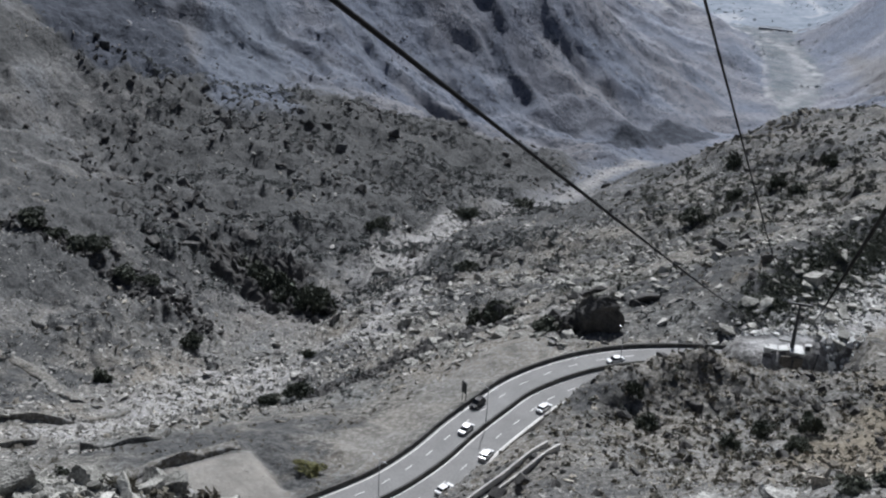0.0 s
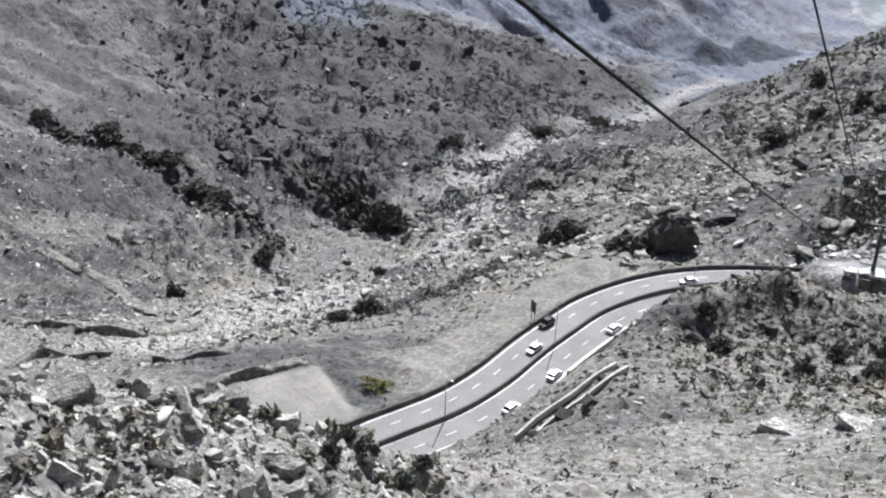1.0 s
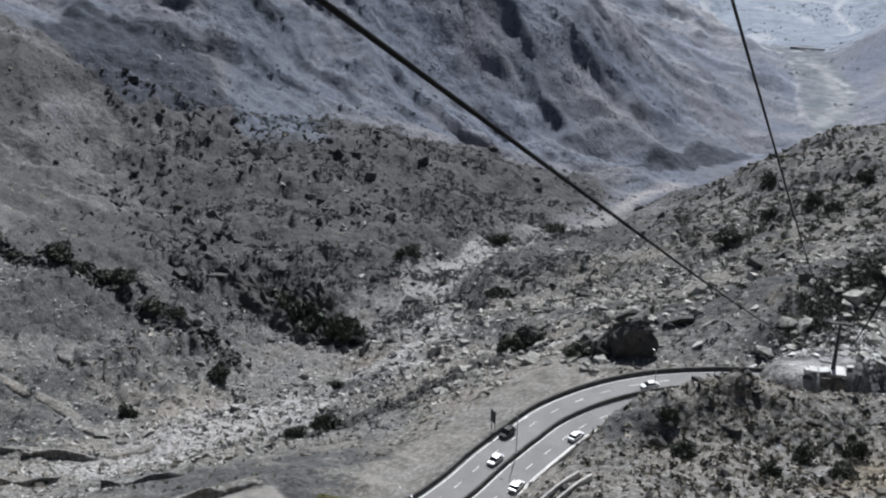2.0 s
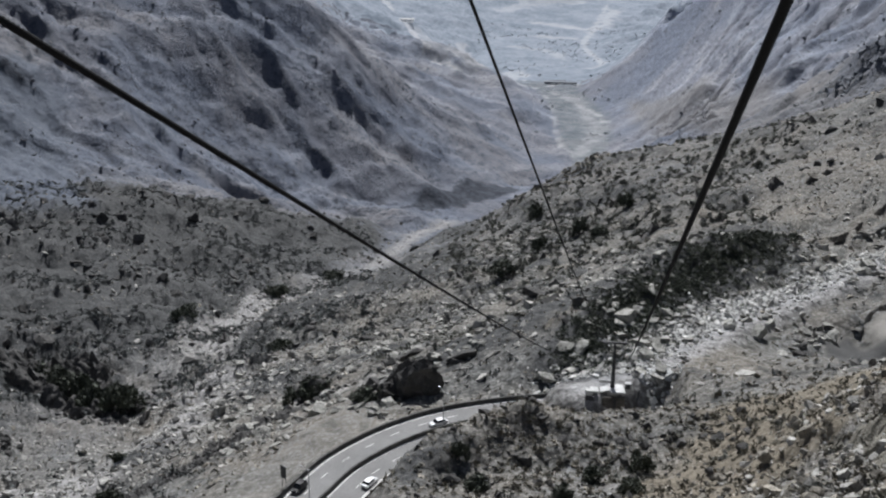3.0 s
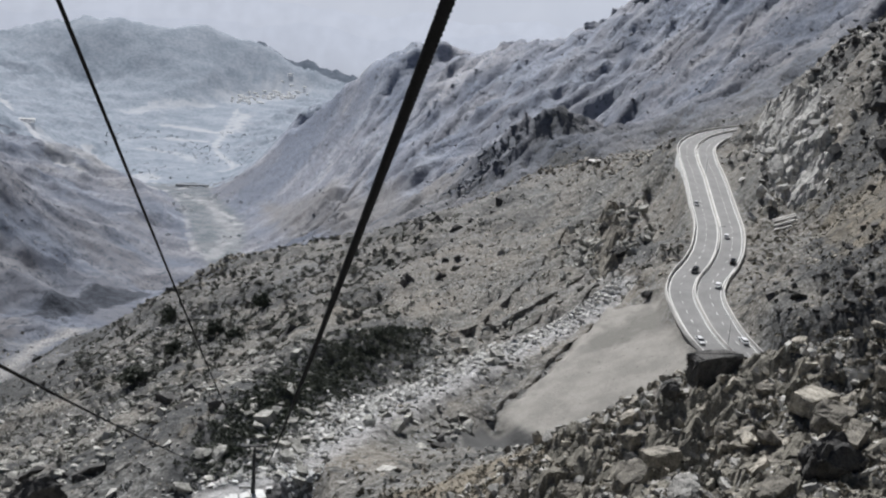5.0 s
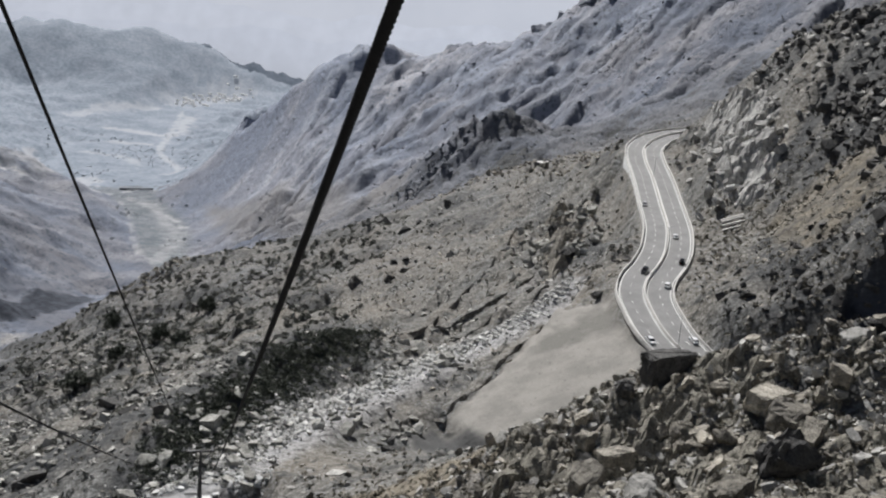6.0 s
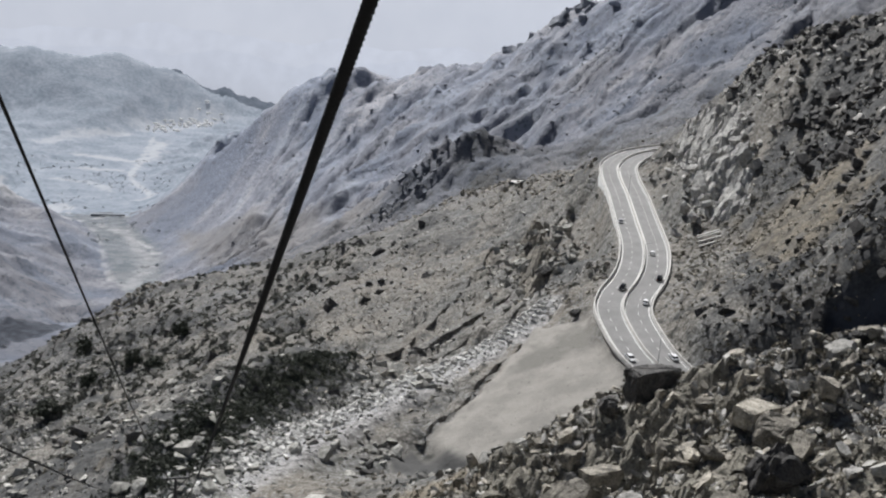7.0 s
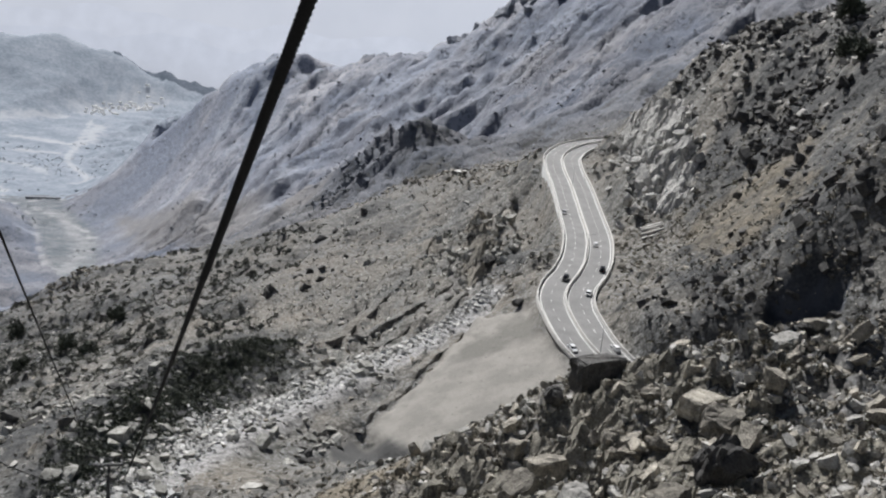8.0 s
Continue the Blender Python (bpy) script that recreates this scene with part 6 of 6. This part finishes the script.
# ---- concrete works ----
def drain():
    """Stepped concrete drain along the foot of the slope."""
    line = np.array([(*p[:2], ground_at(*p[:2]) - 0.1) for p in spline([(-36.5, 152, 15), (-34.0, 159.0, 15), (-29.5, 167.0, 17), (-24.0, 177.5, 18)], 1.0)])
    line[:, 2] = np.convolve(np.pad(line[:, 2], 4, mode="edge"), np.ones(9) / 9, "valid")
    top = tagged(new("drain_channel"), "open concrete drain channel beside the road", "drain")
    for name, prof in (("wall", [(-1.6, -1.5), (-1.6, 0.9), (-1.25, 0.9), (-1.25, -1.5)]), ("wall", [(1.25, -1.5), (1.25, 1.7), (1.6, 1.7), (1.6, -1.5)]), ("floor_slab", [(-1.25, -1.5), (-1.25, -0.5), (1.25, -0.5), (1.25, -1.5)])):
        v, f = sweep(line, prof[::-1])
        # floor slab in the dark concrete: shade down the channel put into its colour
        mesh_from(name, v, f, DARK_CONCRETE if name == "floor_slab" else CONCRETE, top)


drain()


def tower_platform():
    top = tagged(new("tower_platform"), "broken white concrete platform with dark openings round the tower foot", "platform")
    c = tower.location
    top.matrix_basis = Matrix.Translation((c.x - 1.0, c.y - 1.5, c.z)) @ Matrix.Rotation(0.12, 4, "Z")
    # Dark boxes stand in for shaded openings and the shaded bank below the deck.
    for name, mat, cx, cy, cz, sx, sy, sz, tip in (("deck", WHITE_WALL, 2.2, 0.9, 0.9, 3.6, 4.6, 0.5, 0.06), ("deck", WHITE_WALL, -0.9, 1.6, 0.6, 2.2, 3.0, 0.45, -0.14), ("deck", WHITE_WALL, -3.4, 0.9, 0.8, 2.0, 2.6, 0.5, 0.1), ("bank_shade", EARTH, 1.0, -1.7, -2.2, 5.6, 0.5, 4.6, 0.0),
                                                   ("side_block", WHITE_WALL, -5.0, -0.5, 0.9, 1.6, 1.4, 1.3, 0.12), ("recess_shade", DARK_STEEL, -4.9, -1.3, -0.6, 2.3, 0.8, 1.6, 0.0), ("side_block", WHITE_WALL, 4.9, 0.4, 1.6, 1.5, 1.2, 2.4, -0.06),
                                                   ("opening_shade", DARK_STEEL, 4.6, -0.35, 2.2, 1.2, 0.5, 1.3, 0.0), ("post", DARK_STEEL, 7.0, -1.0, -1.5, 0.35, 0.35, 6.0, 0.12), ("post", DARK_STEEL, 1.2, -2.2, -3.4, 0.5, 0.5, 6.0, 0.0), ("parapet", WHITE_WALL, 0.2, 3.9, 1.5, 4.0, 0.3, 0.7, 0.08)):
        bm = bmesh.new()
        box(bm, cx, cy, cz, sx, sy, sz, bevel=0.06)
        bmesh.ops.rotate(bm, cent=(cx, cy, cz), matrix=Matrix.Rotation(tip, 3, "Y"), verts=bm.verts)
        part(name, bm, mat, top)


tower_platform()
x, y = beside(420, [[(11, 270, 0), (20, 267, 0), (30, 270, 0), (36, 276, 0)]], 2.6)
stones("footing_rubble", "white broken rubble round the tower foot", x, y + 2, sizes(len(x), 0.7, 2.6), WHITE_WALL, 1, margin=0.0)
# Dark rock colour here also gives the bank below the tower its shade.
x, y = beside(150, [[(14, 258, 0), (22, 256, 0), (31, 262, 0)]], 3.0)
stones("footing_rocks", "dark rocks on the steep bank below the tower", x, y, sizes(len(x), 1.0, 4.5, 1.5), DARK_ROCK, 1, 0.1, margin=0.0)

# round lookout wall on the far shoulder
ring = tagged(new("round_wall"), "low round concrete wall on the far shoulder", "wall")
a = np.linspace(0, 2 * np.pi, 33)
cz = ground_at(262, 700)
circle = np.stack([262 + 7.5 * np.cos(a), 700 + 7.5 * np.sin(a), np.full(33, cz - 0.4)], 1)
v, f = sweep(circle, [(-0.3, -3.0), (-0.3, 0.8), (0.3, 0.8), (0.3, -3.0)])
mesh_from("ring", v, f, DARK_STEEL, ring)["label"] = "weathered ring"
bm = bmesh.new()
bmesh.ops.create_circle(bm, cap_ends=True, segments=32, radius=7.3, matrix=Matrix.Translation((262, 700, cz - 0.2)))
part("floor_slab", bm, CONCRETE, ring)

# sloping concrete slabs of a culvert beside the bend
culvert = tagged(new("culvert_slabs"), "row of sloping concrete slabs beside the bend", "culvert")
for k in range(5):
    bm = bmesh.new()
    box(bm, 0, 0, 0, 9.0, 1.7, 0.6, bevel=0.06)
    ob = part("slab", bm, CONCRETE, culvert)
    px, py = 231 + k * 1.0, 409 + k * 2.6
    ob.matrix_basis = Matrix.Translation((px, py, ground_at(px, py) + 1.0)) @ Matrix.Rotation(-0.6, 4, "Z") @ Matrix.Rotation(-0.42, 4, "Y")

# ---- far valley: river, roads, bridge, village ----
# Village roofs and walls emit a little added light to look brighter.
FAR_PALE = material("pale_far_roofs_with_glow", (0.36, 0.355, 0.35), (0.47, 0.46, 0.45), 30, 1.0, 0.0, 6, glow=0.25)
FAR_WHITE = material("far_white_walls_with_glow", (0.62, 0.62, 0.62), (0.75, 0.75, 0.74), 8, 0.9, 0.0, 4, glow=0.15)
FAR_DARK = material("far_shaded_concrete", (0.19, 0.20, 0.22), (0.25, 0.26, 0.28), 8, 0.9, 0.0, 4)


bridge = tagged(new("bridge"), "long dark concrete bridge over the dry river", "bridge")
bz = ground_at(50, 2436) + 3.6
bm = bmesh.new()
box(bm, 50, 2436, bz, 66, 8, 3.0, bevel=0.2)
part("deck", bm, FAR_DARK, bridge)
for px in (26, 42, 58, 74):
    bm = bmesh.new()
    g = ground_at(px, 2436)
    box(bm, px, 2436, (bz + g) / 2 - 2, 3, 5, max(1.0, bz - g) + 2)
    part("pier", bm, FAR_DARK, bridge)

house = tagged(new("house"), "small white flat-roofed village house far off", "house", "village houses")
bm = bmesh.new()
box(bm, 0, 0, 3.0, 14, 11, 8.0, bevel=0.15)
part("wall", bm, FAR_WHITE, house)
bm = bmesh.new()
box(bm, 0, 0, 7.2, 14.6, 11.6, 0.9)
part("roof", bm, FAR_PALE, house)
for wx in (-4, 0, 4):
    bm = bmesh.new()
    box(bm, wx, -5.6, 3.8, 1.6, 0.2, 1.8)
    part("window", bm, FAR_DARK, house)
first = True
for k in range(64):
    t = rng.uniform(0, 1)
    hx0, hy0 = 205 + 225 * t + rng.normal() * 18, 3850 + 220 * t + rng.normal() * 45
    m = Matrix.Translation((hx0, hy0, ground_at(hx0, hy0))) @ Matrix.Rotation(rng.uniform(-0.5, 0.5), 4, "Z") @ Matrix.Diagonal((rng.uniform(0.4, 1.1), rng.uniform(0.5, 1.0), rng.uniform(0.5, 1.0), 1))
    ob = house if first else copy_thing(house, Matrix())
    ob.matrix_basis = m
    first = False
hall = copy_thing(house, Matrix())
hall.matrix_basis = Matrix.Translation((-286, 2572, ground_at(-286, 2572))) @ Matrix.Diagonal((2.6, 1.2, 0.9, 1))
tagged(hall, "long white building on the far slope", "building")


# ---- low earth banks that edge old tracks and the graded lot ----
def earth_bank(points, high, label="low dark earth bank along an old track"):
    line = spline([(*p, 0.0) for p in points], 2.0)
    line[:, 2] = land(line[:, 0], line[:, 1])[0]
    high *= 0.75
    line[:, 2] = np.convolve(np.pad(line[:, 2], 3, mode="edge"), np.ones(7) / 7, "valid")
    line[:, :2] += np.stack([fbm(line[:, 0], line[:, 1], 9, 3, 3), fbm(line[:, 0], line[:, 1], 9, 3, 4)], 1) * 0.7
    d = np.gradient(line[:, :2], axis=0)
    d /= np.linalg.norm(d, axis=1)[:, None]
    v = []
    lift = fbm(line[:, 0], line[:, 1], 14, 4, 8)
    prof = [(-4.2, -0.7), (-2.6, 0.2), (-0.9, 0.8), (0.0, 1.0), (0.35, 0.7), (0.6, 0.2), (1.0, -1.2)]
    for i, p in enumerate(line):
        grow = max(0.12, 0.75 + 0.8 * float(lift[i]))
        for o, h in prof:
            v.append((p[0] + d[i, 1] * o, p[1] - d[i, 0] * o, p[2] + (h * high * grow if h > 0 else h)))
    k = len(prof)
    f = [(i * k + j, i * k + j + 1, (i + 1) * k + j + 1, (i + 1) * k + j) for i in range(len(line) - 1) for j in range(k - 1)]
    return tagged(mesh_from("earth_bank", v, f, GROUND), label, "bank", kind="structure")


for pts0, high in (([(105, 432), (140, 470), (172, 510), (190, 540)], 1.5), ([(96, 415), (125, 432), (155, 448), (176, 462)], 1.7), ([(112, 410), (140, 424), (165, 440)], 1.0), ([(120, 398), (145, 408), (165, 425)], 1.5),
                   ([(94, 320), (103, 332), (112, 340), (128, 356), (146, 377)], 1.6)):
    earth_bank(pts0[::1], high)
for pts0, high in (([(-231, 276), (-221, 273), (-212, 272), (-199, 268), (-186, 258), (-173, 249)], 1.3), ([(-231, 314), (-218, 308), (-206, 302)], 1.2), ([(-198, 218), (-187, 219), (-178, 221), (-170, 225), (-162, 228), (-158, 240), (-154, 250)], 2.3),
                   ([(-163, 176), (-167, 191), (-159, 196), (-151, 200)], 2.4), ([(-136, 194), (-127, 196), (-121, 202), (-121, 210)], 2.4), ([(-111, 167), (-105, 174), (-99, 182), (-92, 189)], 2.2)):
    earth_bank(pts0, high)
